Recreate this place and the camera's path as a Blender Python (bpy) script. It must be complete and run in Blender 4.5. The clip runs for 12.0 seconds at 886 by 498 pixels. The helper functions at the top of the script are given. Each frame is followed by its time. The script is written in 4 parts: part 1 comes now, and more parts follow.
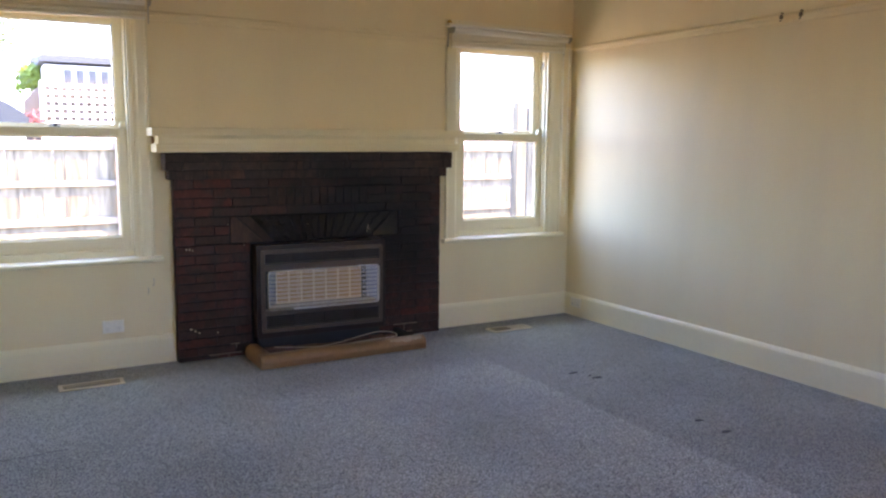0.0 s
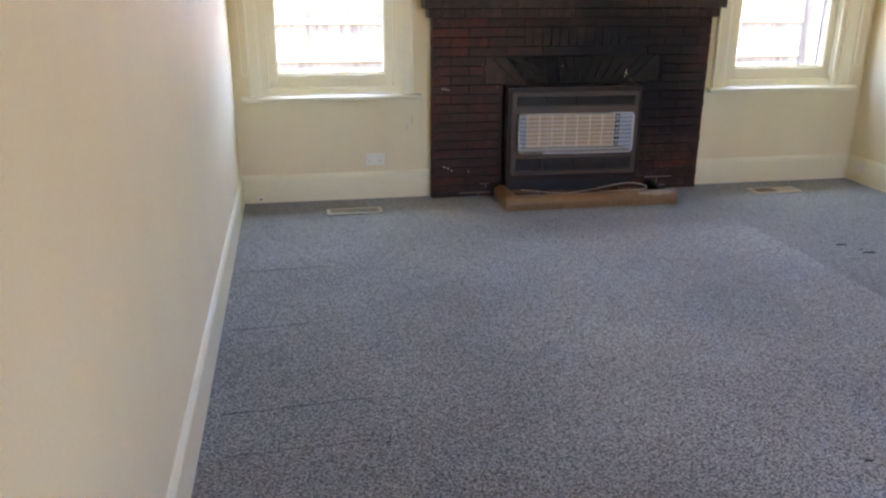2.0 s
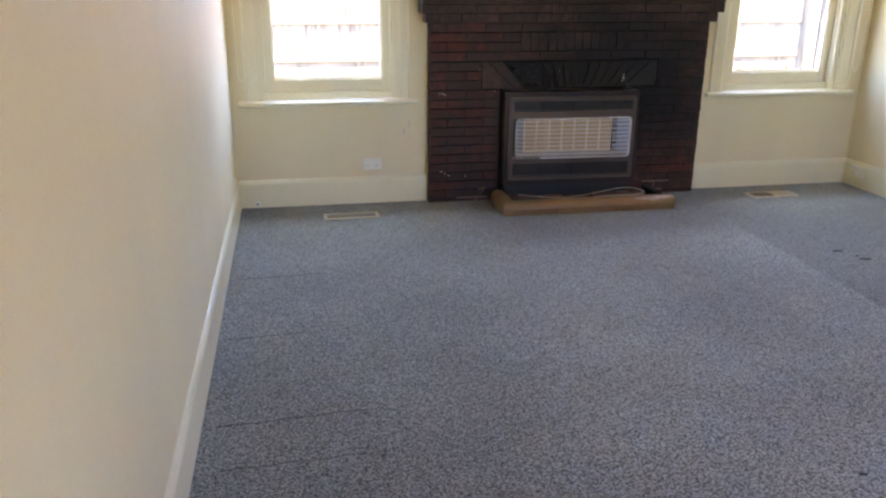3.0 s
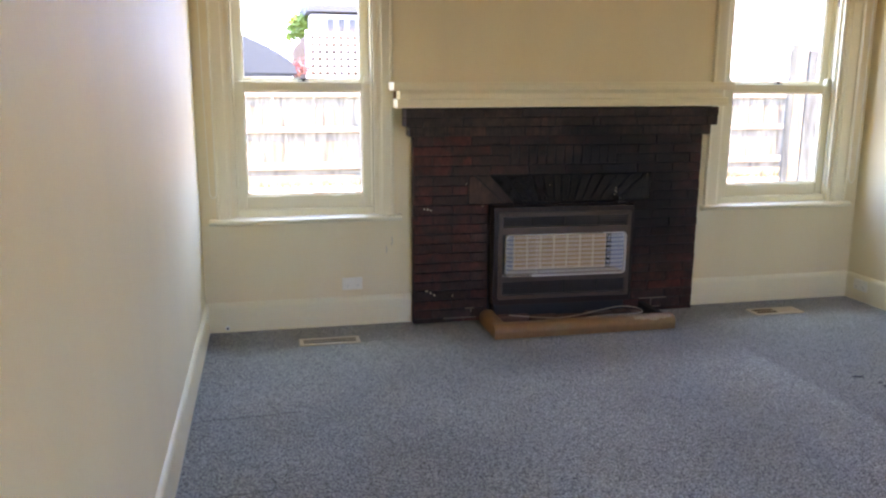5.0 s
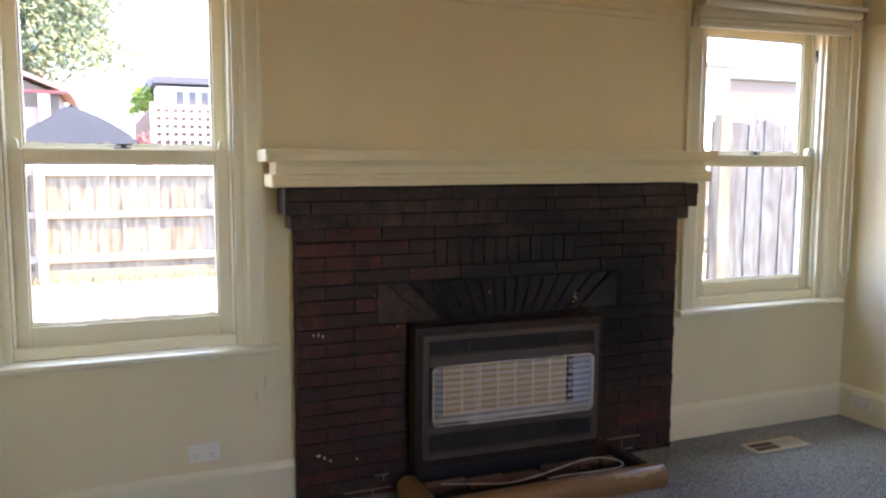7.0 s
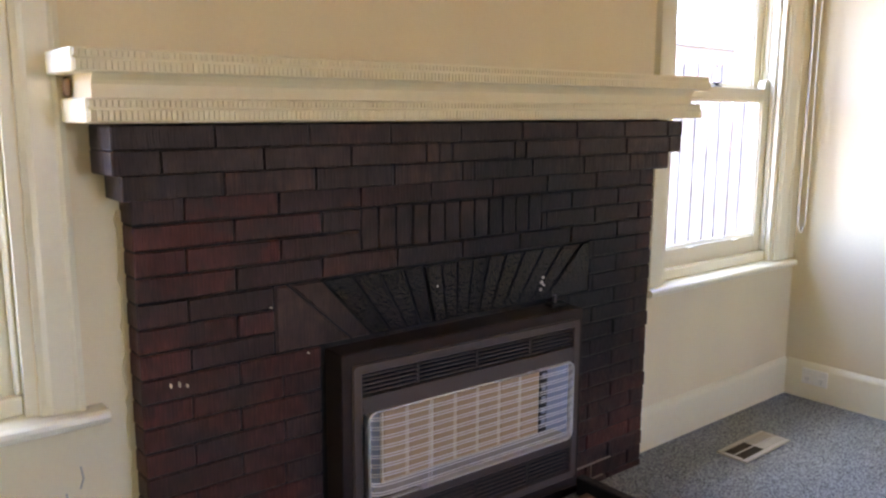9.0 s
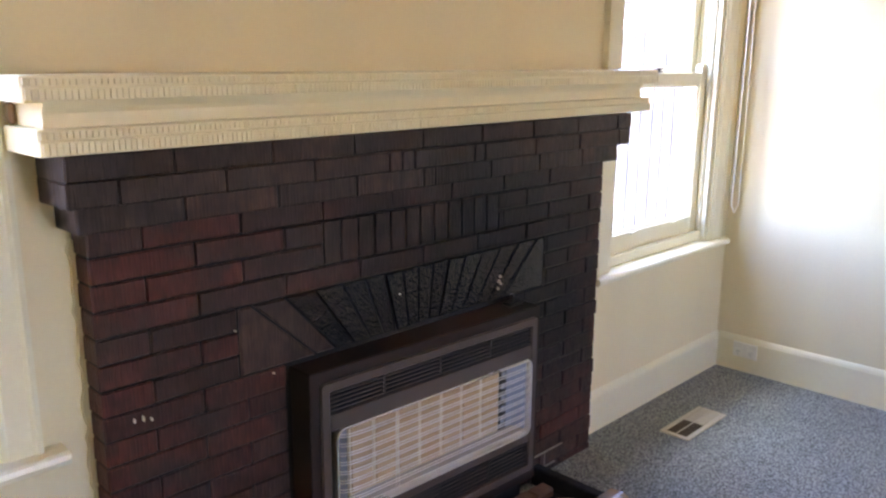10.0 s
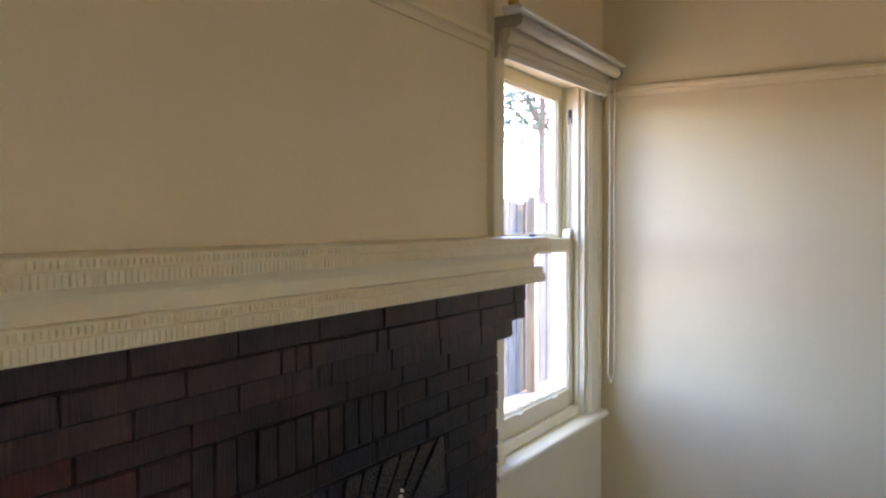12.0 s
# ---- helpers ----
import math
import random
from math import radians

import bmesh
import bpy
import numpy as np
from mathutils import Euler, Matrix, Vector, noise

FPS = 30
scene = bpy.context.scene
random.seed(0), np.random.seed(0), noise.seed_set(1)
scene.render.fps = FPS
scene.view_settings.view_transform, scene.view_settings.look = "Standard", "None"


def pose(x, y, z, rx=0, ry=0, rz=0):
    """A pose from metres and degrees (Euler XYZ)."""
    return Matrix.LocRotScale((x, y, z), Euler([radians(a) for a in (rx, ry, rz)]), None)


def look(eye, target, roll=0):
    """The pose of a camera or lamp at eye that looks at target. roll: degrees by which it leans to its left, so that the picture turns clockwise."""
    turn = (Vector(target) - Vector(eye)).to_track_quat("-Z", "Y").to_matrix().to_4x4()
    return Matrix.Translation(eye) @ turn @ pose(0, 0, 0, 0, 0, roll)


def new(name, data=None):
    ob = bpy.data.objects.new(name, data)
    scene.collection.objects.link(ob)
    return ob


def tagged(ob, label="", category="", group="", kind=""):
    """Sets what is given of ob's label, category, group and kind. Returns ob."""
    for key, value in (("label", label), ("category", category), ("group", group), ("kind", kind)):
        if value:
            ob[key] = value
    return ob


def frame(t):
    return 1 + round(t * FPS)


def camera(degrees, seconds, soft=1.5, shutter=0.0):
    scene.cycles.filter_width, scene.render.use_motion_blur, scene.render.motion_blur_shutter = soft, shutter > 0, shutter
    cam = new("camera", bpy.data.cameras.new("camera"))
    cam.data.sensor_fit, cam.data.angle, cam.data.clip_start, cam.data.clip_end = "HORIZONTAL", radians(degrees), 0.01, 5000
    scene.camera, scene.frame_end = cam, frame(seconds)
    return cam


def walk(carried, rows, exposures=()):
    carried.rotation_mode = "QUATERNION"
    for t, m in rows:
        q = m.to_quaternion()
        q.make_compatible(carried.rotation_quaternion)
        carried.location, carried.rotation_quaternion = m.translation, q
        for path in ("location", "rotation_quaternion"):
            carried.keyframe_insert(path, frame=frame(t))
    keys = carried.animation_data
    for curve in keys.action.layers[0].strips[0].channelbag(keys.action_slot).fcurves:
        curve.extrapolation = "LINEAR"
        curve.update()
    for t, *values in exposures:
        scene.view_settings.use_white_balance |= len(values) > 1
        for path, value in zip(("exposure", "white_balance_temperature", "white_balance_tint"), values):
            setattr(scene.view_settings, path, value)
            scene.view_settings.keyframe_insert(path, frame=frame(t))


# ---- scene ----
cam = camera(58.4, 12.0, soft=2.3)
PATH = [
    (0, (-0.188, -0.311, 1.356), (0.803, 1.406, 1.092), 0.5),
    (0.5, (-0.146, -0.332, 1.342), (0.571, 1.496, 0.963), 0.5),
    (1, (-0.105, -0.333, 1.345), (0.382, 1.539, 0.834), 0.3),
    (1.5, (-0.091, -0.307, 1.332), (0.298, 1.566, 0.748), 0.3),
    (2, (-0.071, -0.31, 1.348), (0.28, 1.55, 0.704), 0.3),
    (2.5, (-0.067, -0.304, 1.379), (0.273, 1.547, 0.703), 0.3),
    (4.3, (-0.021, -0.183, 1.409), (0.393, 1.714, 0.933), 0.3),
    (4.5, (-0.02, -0.139, 1.413), (0.389, 1.766, 0.962), 0.3),
    (5, (-0.047, 0.078, 1.422), (0.379, 1.99, 1.015), 0.3),
    (5.5, (-0.02, 0.38, 1.414), (0.467, 2.282, 1.03), 0.2),
    (6, (0.03, 0.705, 1.437), (0.584, 2.599, 1.112), 0.2),
    (6.5, (0.062, 1.153, 1.402), (0.693, 3.033, 1.145), 0.3),
    (7, (0.127, 1.547, 1.378), (0.894, 3.382, 1.166), 0.2),
    (8.8, (0.2, 2.745, 1.31), (1.394, 4.323, 1.019), 0.5),
    (9, (0.233, 2.877, 1.309), (1.482, 4.403, 0.977), 0.3),
    (9.5, (0.243, 2.985, 1.353), (1.564, 4.429, 0.937), 0.4),
    (10, (0.181, 3.015, 1.453), (1.572, 4.38, 1.003), 0.4),
    (10.5, (0.128, 3.05, 1.511), (1.601, 4.35, 1.132), 0.4),
    (11, (0.146, 3.137, 1.47), (1.701, 4.375, 1.252), -0.1),
    (11.5, (0.26, 3.278, 1.456), (1.882, 4.441, 1.323), -0.2),
    (12, (0.363, 3.486, 1.472), (2.09, 4.494, 1.421), -0.1),
]
EXPOSURES = [(0, 4.65, 11460, 37), (1, 4.83, 12320, 37), (2, 5.01, 12440, 37), (2.5, 5.03, 12440, 37), (4.5, 4.88, 12250, 36), (6.5, 4.53, 12240, 36), (7, 4.47, 12360, 37), (9, 5.10, 11260, 43), (9.5, 5.32, 10900, 43), (10, 5.35, 10780, 42), (10.5, 5.14, 10710, 40), (11, 4.72, 10540, 37), (12, 4.35, 10730, 39)]
walk(cam, [(t, look(eye, target, roll)) for t, eye, target, roll in PATH], exposures=EXPOSURES)

# ---- daylight ----
SUN_ELEVATION, SUN_AZIMUTH = radians(50), radians(112)   # bright haze, sun to the side, off the windows
world = bpy.data.worlds.new("daylight")
scene.world = world
world.use_nodes = True
wt = world.node_tree
sky = wt.nodes.new("ShaderNodeTexSky")
sky.sky_type = "NISHITA"
sky.sun_disc = False
sky.sun_elevation, sky.sun_rotation = SUN_ELEVATION, SUN_AZIMUTH
sky.air_density, sky.dust_density, sky.ozone_density = 1.0, 0.5, 2.0
tint = wt.nodes.new("ShaderNodeVectorMath")
tint.operation = "MULTIPLY"
tint.inputs[1].default_value = (0.56, 0.96, 1.72)
wt.links.new(sky.outputs["Color"], tint.inputs[0])
wt.nodes["Background"].inputs["Strength"].default_value = 0.15
wt.links.new(tint.outputs[0], wt.nodes["Background"].inputs["Color"])

sun_data = bpy.data.lights.new("sun", "SUN")
sun_data.energy, sun_data.angle, sun_data.color = 1.8, radians(4), (1.0, 0.84, 0.58)
sun = new("sun", sun_data)
sun.matrix_world = look((0, 0, 0), (-math.sin(SUN_AZIMUTH) * math.cos(SUN_ELEVATION), -math.cos(SUN_AZIMUTH) * math.cos(SUN_ELEVATION), -math.sin(SUN_ELEVATION)))


# unseen area lamps added over each window's head to boost the sky's light
for wx in (0.172, 3.220):
    lamp = bpy.data.lights.new("added_sky_lamp", "AREA")
    lamp.shape, lamp.size, lamp.size_y = "RECTANGLE", 1.1, 0.9
    lamp.energy, lamp.color = 3.0, (0.28, 0.62, 1.0)
    new("added_sky_lamp", lamp).matrix_world = look((wx, 5.42, 2.72), (wx, 3.9, 0.9))


# ---- materials ----
def material(name, base, rough=0.6, metal=0.0, vary=0.08, big=0.06, grain=60.0, bump=0.15, depth=0.002, spec=0.5, space="world", random_tone=0.0, coat=0.0):
    """Plain surface with two scales of tone, fine relief and uneven gloss."""
    m = bpy.data.materials.new(name)
    m.use_nodes = True
    t = m.node_tree
    n, l = t.nodes, t.links
    p = n["Principled BSDF"]
    if space == "world":
        co = n.new("ShaderNodeNewGeometry").outputs["Position"]
    else:
        co = n.new("ShaderNodeTexCoord").outputs["Object"]
    fine = n.new("ShaderNodeTexNoise")
    fine.inputs["Scale"].default_value, fine.inputs["Detail"].default_value = grain, 4.0
    wide = n.new("ShaderNodeTexNoise")
    wide.inputs["Scale"].default_value, wide.inputs["Detail"].default_value = 1.7, 5.0
    for q in (fine, wide):
        l.new(co, q.inputs["Vector"])
    tone = n.new("ShaderNodeMath")
    tone.operation = "MULTIPLY_ADD"
    l.new(fine.outputs["Fac"], tone.inputs[0])
    tone.inputs[1].default_value, tone.inputs[2].default_value = vary * 2, 1.0 - vary
    tone2 = n.new("ShaderNodeMath")
    tone2.operation = "MULTIPLY_ADD"
    l.new(wide.outputs["Fac"], tone2.inputs[0])
    tone2.inputs[1].default_value, tone2.inputs[2].default_value = big * 2, 1.0 - big
    mul = n.new("ShaderNodeMath")
    mul.operation = "MULTIPLY"
    l.new(tone.outputs[0], mul.inputs[0])
    l.new(tone2.outputs[0], mul.inputs[1])
    last = mul
    if random_tone:
        info = n.new("ShaderNodeObjectInfo")
        r = n.new("ShaderNodeMath")
        r.operation = "MULTIPLY_ADD"
        l.new(info.outputs["Random"], r.inputs[0])
        r.inputs[1].default_value, r.inputs[2].default_value = 2 * random_tone, 1.0 - random_tone
        last = n.new("ShaderNodeMath")
        last.operation = "MULTIPLY"
        l.new(mul.outputs[0], last.inputs[0])
        l.new(r.outputs[0], last.inputs[1])
    colour = n.new("ShaderNodeVectorMath")
    colour.operation = "SCALE"
    colour.inputs[0].default_value = base
    l.new(last.outputs[0], colour.inputs["Scale"])
    l.new(colour.outputs[0], p.inputs["Base Color"])
    gloss = n.new("ShaderNodeMath")
    gloss.operation = "MULTIPLY_ADD"
    l.new(wide.outputs["Fac"], gloss.inputs[0])
    gloss.inputs[1].default_value, gloss.inputs[2].default_value = 0.16, rough - 0.08
    l.new(gloss.outputs[0], p.inputs["Roughness"])
    p.inputs["Metallic"].default_value = metal
    p.inputs["Specular IOR Level"].default_value = spec
    p.inputs["Coat Weight"].default_value = coat
    if bump:
        b = n.new("ShaderNodeBump")
        b.inputs["Strength"].default_value, b.inputs["Distance"].default_value = bump, depth
        l.new(fine.outputs["Fac"], b.inputs["Height"])
        l.new(b.outputs[0], p.inputs["Normal"])
    return m


def carpet_material():
    """Blue-grey loop carpet: mottled yarn, a paler worn field, painted shade to the west, a seam and small stains."""
    m = bpy.data.materials.new("grey_carpet")
    m.use_nodes = True
    t = m.node_tree
    n, l = t.nodes, t.links
    p = n["Principled BSDF"]
    co = n.new("ShaderNodeNewGeometry").outputs["Position"]
    fleck = n.new("ShaderNodeTexNoise")
    fleck.inputs["Scale"].default_value, fleck.inputs["Detail"].default_value, fleck.inputs["Roughness"].default_value = 105.0, 4.0, 0.75
    l.new(co, fleck.inputs["Vector"])
    wide = n.new("ShaderNodeTexNoise")
    wide.inputs["Scale"].default_value, wide.inputs["Detail"].default_value = 1.3, 6.0
    l.new(co, wide.inputs["Vector"])
    ramp = n.new("ShaderNodeValToRGB")
    ramp.color_ramp.elements[0].position, ramp.color_ramp.elements[0].color = 0.50, (0.047, 0.049, 0.043, 1)
    ramp.color_ramp.elements[1].position, ramp.color_ramp.elements[1].color = 1.0, (0.43, 0.44, 0.375, 1)
    cell = n.new("ShaderNodeTexVoronoi")
    cell.inputs["Scale"].default_value = 215.0
    l.new(co, cell.inputs["Vector"])
    grey = n.new("ShaderNodeSeparateColor")
    l.new(cell.outputs["Color"], grey.inputs[0])
    both = n.new("ShaderNodeMath")
    both.operation = "MULTIPLY_ADD"
    l.new(grey.outputs[0], both.inputs[0])
    both.inputs[1].default_value = 0.46
    l.new(fleck.outputs["Fac"], both.inputs[2])
    l.new(both.outputs[0], ramp.inputs["Fac"])
    # worn field: x below 2.49 and y below 3.69, soft edges; painted light rises with x
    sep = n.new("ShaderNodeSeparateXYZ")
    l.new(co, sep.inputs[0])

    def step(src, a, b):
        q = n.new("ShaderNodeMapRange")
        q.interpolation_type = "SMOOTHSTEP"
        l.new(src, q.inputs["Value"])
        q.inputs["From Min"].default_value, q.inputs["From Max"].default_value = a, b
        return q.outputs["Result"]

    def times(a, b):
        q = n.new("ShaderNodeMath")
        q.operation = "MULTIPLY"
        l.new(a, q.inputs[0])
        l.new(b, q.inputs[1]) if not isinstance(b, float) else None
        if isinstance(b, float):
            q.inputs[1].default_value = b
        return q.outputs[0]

    # the ramp over x 0.1 to 1.7 paints the floor's uneven light
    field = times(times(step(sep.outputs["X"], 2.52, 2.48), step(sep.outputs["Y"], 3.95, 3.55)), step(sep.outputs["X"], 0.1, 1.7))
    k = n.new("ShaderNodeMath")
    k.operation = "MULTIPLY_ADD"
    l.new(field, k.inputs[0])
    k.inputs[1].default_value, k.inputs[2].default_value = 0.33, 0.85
    k2 = n.new("ShaderNodeMath")
    k2.operation = "MULTIPLY_ADD"
    l.new(wide.outputs["Fac"], k2.inputs[0])
    k2.inputs[1].default_value, k2.inputs[2].default_value = 0.9, 0.55
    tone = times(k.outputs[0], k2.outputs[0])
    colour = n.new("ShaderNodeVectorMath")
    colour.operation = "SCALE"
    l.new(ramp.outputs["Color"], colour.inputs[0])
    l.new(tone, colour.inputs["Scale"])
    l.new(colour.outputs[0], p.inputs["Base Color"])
    p.inputs["Roughness"].default_value = 0.95
    p.inputs["Specular IOR Level"].default_value = 0.1
    p.inputs["Sheen Weight"].default_value = 0.26
    p.inputs["Sheen Roughness"].default_value = 0.45
    b = n.new("ShaderNodeBump")
    b.inputs["Strength"].default_value, b.inputs["Distance"].default_value = 0.3, 0.003
    l.new(cell.outputs["Distance"], b.inputs["Height"])
    l.new(b.outputs[0], p.inputs["Normal"])
    return m


def brick_material(name, tones, ribbed, rough):
    """Stained tapestry brick: combed or rock-faced relief, tone by brick, soot round the firebox."""
    m = bpy.data.materials.new(name)
    m.use_nodes = True
    t = m.node_tree
    n, l = t.nodes, t.links
    p = n["Principled BSDF"]
    local = n.new("ShaderNodeTexCoord").outputs["Object"]
    world_co = n.new("ShaderNodeNewGeometry").outputs["Position"]
    info = n.new("ShaderNodeObjectInfo")
    ramp = n.new("ShaderNodeValToRGB")
    ramp.color_ramp.interpolation = "LINEAR"
    while len(ramp.color_ramp.elements) < len(tones):
        ramp.color_ramp.elements.new(0.5)
    for e, (pos, c) in zip(ramp.color_ramp.elements, tones):
        e.position, e.color = pos, (*c, 1)
    l.new(info.outputs["Random"], ramp.inputs["Fac"])
    patch = n.new("ShaderNodeTexNoise")
    patch.inputs["Scale"].default_value, patch.inputs["Detail"].default_value = 8.5, 3.0
    l.new(world_co, patch.inputs["Vector"])
    dull = n.new("ShaderNodeMapRange")
    dull.interpolation_type = "SMOOTHSTEP"
    l.new(patch.outputs["Fac"], dull.inputs["Value"])
    dull.inputs["From Min"].default_value, dull.inputs["From Max"].default_value = 0.44, 0.66
    dull.inputs["To Max"].default_value = 0.75
    grime = n.new("ShaderNodeMix")
    grime.data_type = "RGBA"
    l.new(dull.outputs["Result"], grime.inputs[0])
    l.new(ramp.outputs["Color"], grime.inputs[6])
    grime.inputs[7].default_value = (0.038, 0.024, 0.019, 1) if ribbed else (0.008, 0.007, 0.007, 1)
    mottle = n.new("ShaderNodeTexNoise")
    mottle.inputs["Scale"].default_value, mottle.inputs["Detail"].default_value = 22.0, 6.0
    l.new(world_co, mottle.inputs["Vector"])
    # soot: a smoky patch over the opening, with an uneven outline
    sub = n.new("ShaderNodeVectorMath")
    sub.operation = "SUBTRACT"
    l.new(world_co, sub.inputs[0])
    sub.inputs[1].default_value = (2.04, 4.6, 0.80)
    sc = n.new("ShaderNodeVectorMath")
    sc.operation = "MULTIPLY"
    l.new(sub.outputs[0], sc.inputs[0])
    sc.inputs[1].default_value = (1.15, 0.0, 1.36)
    ln = n.new("ShaderNodeVectorMath")
    ln.operation = "LENGTH"
    l.new(sc.outputs[0], ln.inputs[0])
    rag = n.new("ShaderNodeTexNoise")
    rag.inputs["Scale"].default_value, rag.inputs["Detail"].default_value = 4.0, 5.0
    l.new(world_co, rag.inputs["Vector"])
    ad = n.new("ShaderNodeMath")
    ad.operation = "ADD"
    l.new(ln.outputs["Value"], ad.inputs[0])
    l.new(rag.outputs["Fac"], ad.inputs[1])
    soot = n.new("ShaderNodeMapRange")
    soot.interpolation_type = "SMOOTHSTEP"
    l.new(ad.outputs[0], soot.inputs["Value"])
    soot.inputs["From Min"].default_value, soot.inputs["From Max"].default_value = 1.42, 0.80
    soot.inputs["To Max"].default_value = 0.93
    mix = n.new("ShaderNodeMix")
    mix.data_type = "RGBA"
    l.new(soot.outputs["Result"], mix.inputs[0])
    l.new(grime.outputs[2], mix.inputs[6])
    mix.inputs[7].default_value = (0.008, 0.006, 0.006, 1)
    k = n.new("ShaderNodeMath")
    k.operation = "MULTIPLY_ADD"
    l.new(mottle.outputs["Fac"], k.inputs[0])
    k.inputs[1].default_value, k.inputs[2].default_value = 1.2, 0.4
    colour = n.new("ShaderNodeVectorMath")
    colour.operation = "SCALE"
    l.new(mix.outputs[2], colour.inputs[0])
    l.new(k.outputs[0], colour.inputs["Scale"])
    l.new(colour.outputs[0], p.inputs["Base Color"])
    p.inputs["Roughness"].default_value = rough
    p.inputs["Specular IOR Level"].default_value = 0.15 if ribbed else 0.34
    b = n.new("ShaderNodeBump")
    if ribbed:
        st = n.new("ShaderNodeVectorMath")
        st.operation = "MULTIPLY"
        l.new(local, st.inputs[0])
        st.inputs[1].default_value = (1.0, 1.0, 0.06)
        rib = n.new("ShaderNodeTexNoise")
        rib.inputs["Scale"].default_value, rib.inputs["Detail"].default_value = 230.0, 2.0
        l.new(st.outputs[0], rib.inputs["Vector"])
        b.inputs["Strength"].default_value, b.inputs["Distance"].default_value = 0.85, 0.0038
        l.new(rib.outputs["Fac"], b.inputs["Height"])
        # rib light and shade painted into the colour: crests lighter, grooves darker
        crest = n.new("ShaderNodeMapRange")
        l.new(rib.outputs["Fac"], crest.inputs["Value"])
        crest.inputs["From Min"].default_value, crest.inputs["From Max"].default_value = 0.38, 0.64
        crest.inputs["To Min"].default_value, crest.inputs["To Max"].default_value = 0.80, 1.34
        worn = n.new("ShaderNodeVectorMath")
        worn.operation = "SCALE"
        l.new(colour.outputs[0], worn.inputs[0])
        l.new(crest.outputs["Result"], worn.inputs["Scale"])
        l.new(worn.outputs[0], p.inputs["Base Color"])
    else:
        rock = n.new("ShaderNodeTexNoise")
        rock.inputs["Scale"].default_value, rock.inputs["Detail"].default_value = 120.0, 3.0
        l.new(world_co, rock.inputs["Vector"])
        b.inputs["Strength"].default_value, b.inputs["Distance"].default_value = 1.0, 0.013
        l.new(rock.outputs["Fac"], b.inputs["Height"])
    l.new(b.outputs[0], p.inputs["Normal"])
    return m


def streaked(name, base, tone, fine=15.0, low=0.5, high=1.4):
    """Weathered board: long upright stains, tone by board."""
    m = material(name, base, 0.85, vary=0.0, big=0.15, grain=3, bump=0.0, random_tone=tone)
    n, l = m.node_tree.nodes, m.node_tree.links
    p = n["Principled BSDF"]
    src = p.inputs["Base Color"].links[0].from_socket
    co = n.new("ShaderNodeNewGeometry").outputs["Position"]
    st = n.new("ShaderNodeVectorMath")
    st.operation = "MULTIPLY"
    l.new(co, st.inputs[0])
    st.inputs[1].default_value = (1.0, 1.0, 0.16)
    q = n.new("ShaderNodeTexNoise")
    q.inputs["Scale"].default_value, q.inputs["Detail"].default_value = fine, 4.0
    l.new(st.outputs[0], q.inputs["Vector"])
    k = n.new("ShaderNodeMapRange")
    l.new(q.outputs["Fac"], k.inputs["Value"])
    k.inputs["From Min"].default_value, k.inputs["From Max"].default_value = 0.32, 0.66
    k.inputs["To Min"].default_value, k.inputs["To Max"].default_value = low, high
    c = n.new("ShaderNodeVectorMath")
    c.operation = "SCALE"
    l.new(src, c.inputs[0])
    l.new(k.outputs["Result"], c.inputs["Scale"])
    l.new(c.outputs[0], p.inputs["Base Color"])
    return m


def glass_material():
    m = bpy.data.materials.new("window_glass")
    m.use_nodes = True
    t = m.node_tree
    n, l = t.nodes, t.links
    n.remove(n["Principled BSDF"])
    clear = n.new("ShaderNodeBsdfTransparent")
    clear.inputs[0].default_value = (0.97, 0.98, 0.97, 1)
    shine = n.new("ShaderNodeBsdfGlossy")
    shine.inputs["Roughness"].default_value = 0.02
    edge = n.new("ShaderNodeLayerWeight")
    edge.inputs["Blend"].default_value = 0.5
    power = n.new("ShaderNodeMath")
    power.operation = "POWER"
    l.new(edge.outputs["Facing"], power.inputs[0])
    power.inputs[1].default_value = 5.0
    fres = n.new("ShaderNodeMath")
    fres.operation = "MULTIPLY_ADD"
    l.new(power.outputs[0], fres.inputs[0])
    fres.inputs[1].default_value, fres.inputs[2].default_value = 0.5, 0.035
    mix = n.new("ShaderNodeMixShader")
    l.new(fres.outputs[0], mix.inputs[0])
    l.new(clear.outputs[0], mix.inputs[1])
    l.new(shine.outputs[0], mix.inputs[2])
    l.new(mix.outputs[0], n["Material Output"].inputs["Surface"])
    return m


M_WALL = material("cream_wall_paint", (0.84, 0.685, 0.405), 0.55, vary=0.03, big=0.08, grain=90, bump=0.12, depth=0.0015)
wn, wl = M_WALL.node_tree.nodes, M_WALL.node_tree.links
wide_noise = [q for q in wn if q.type == "TEX_NOISE" and q.inputs["Scale"].default_value < 5][0]
drop = wn.new("ShaderNodeVectorMath")
drop.operation = "MULTIPLY"
drop.inputs[1].default_value = (2.0, 2.0, 0.45)
wl.new(wide_noise.inputs["Vector"].links[0].from_socket, drop.inputs[0])
wl.new(drop.outputs[0], wide_noise.inputs["Vector"])
M_CEIL = material("ceiling_paint", (0.86, 0.83, 0.76), 0.7, vary=0.03, big=0.04, grain=70)
M_TRIM = material("cream_gloss_paint", (0.87, 0.76, 0.49), 0.34, vary=0.04, big=0.06, grain=45, bump=0.1, depth=0.001)
M_WINDOW = material("window_gloss_paint", (0.82, 0.72, 0.48), 0.36, vary=0.05, big=0.06, grain=50, bump=0.12, depth=0.001)
M_MANTEL = material("mantel_paint", (0.87, 0.73, 0.44), 0.42, vary=0.05, big=0.05, grain=40, bump=0.12, depth=0.001)
M_CARPET = carpet_material()
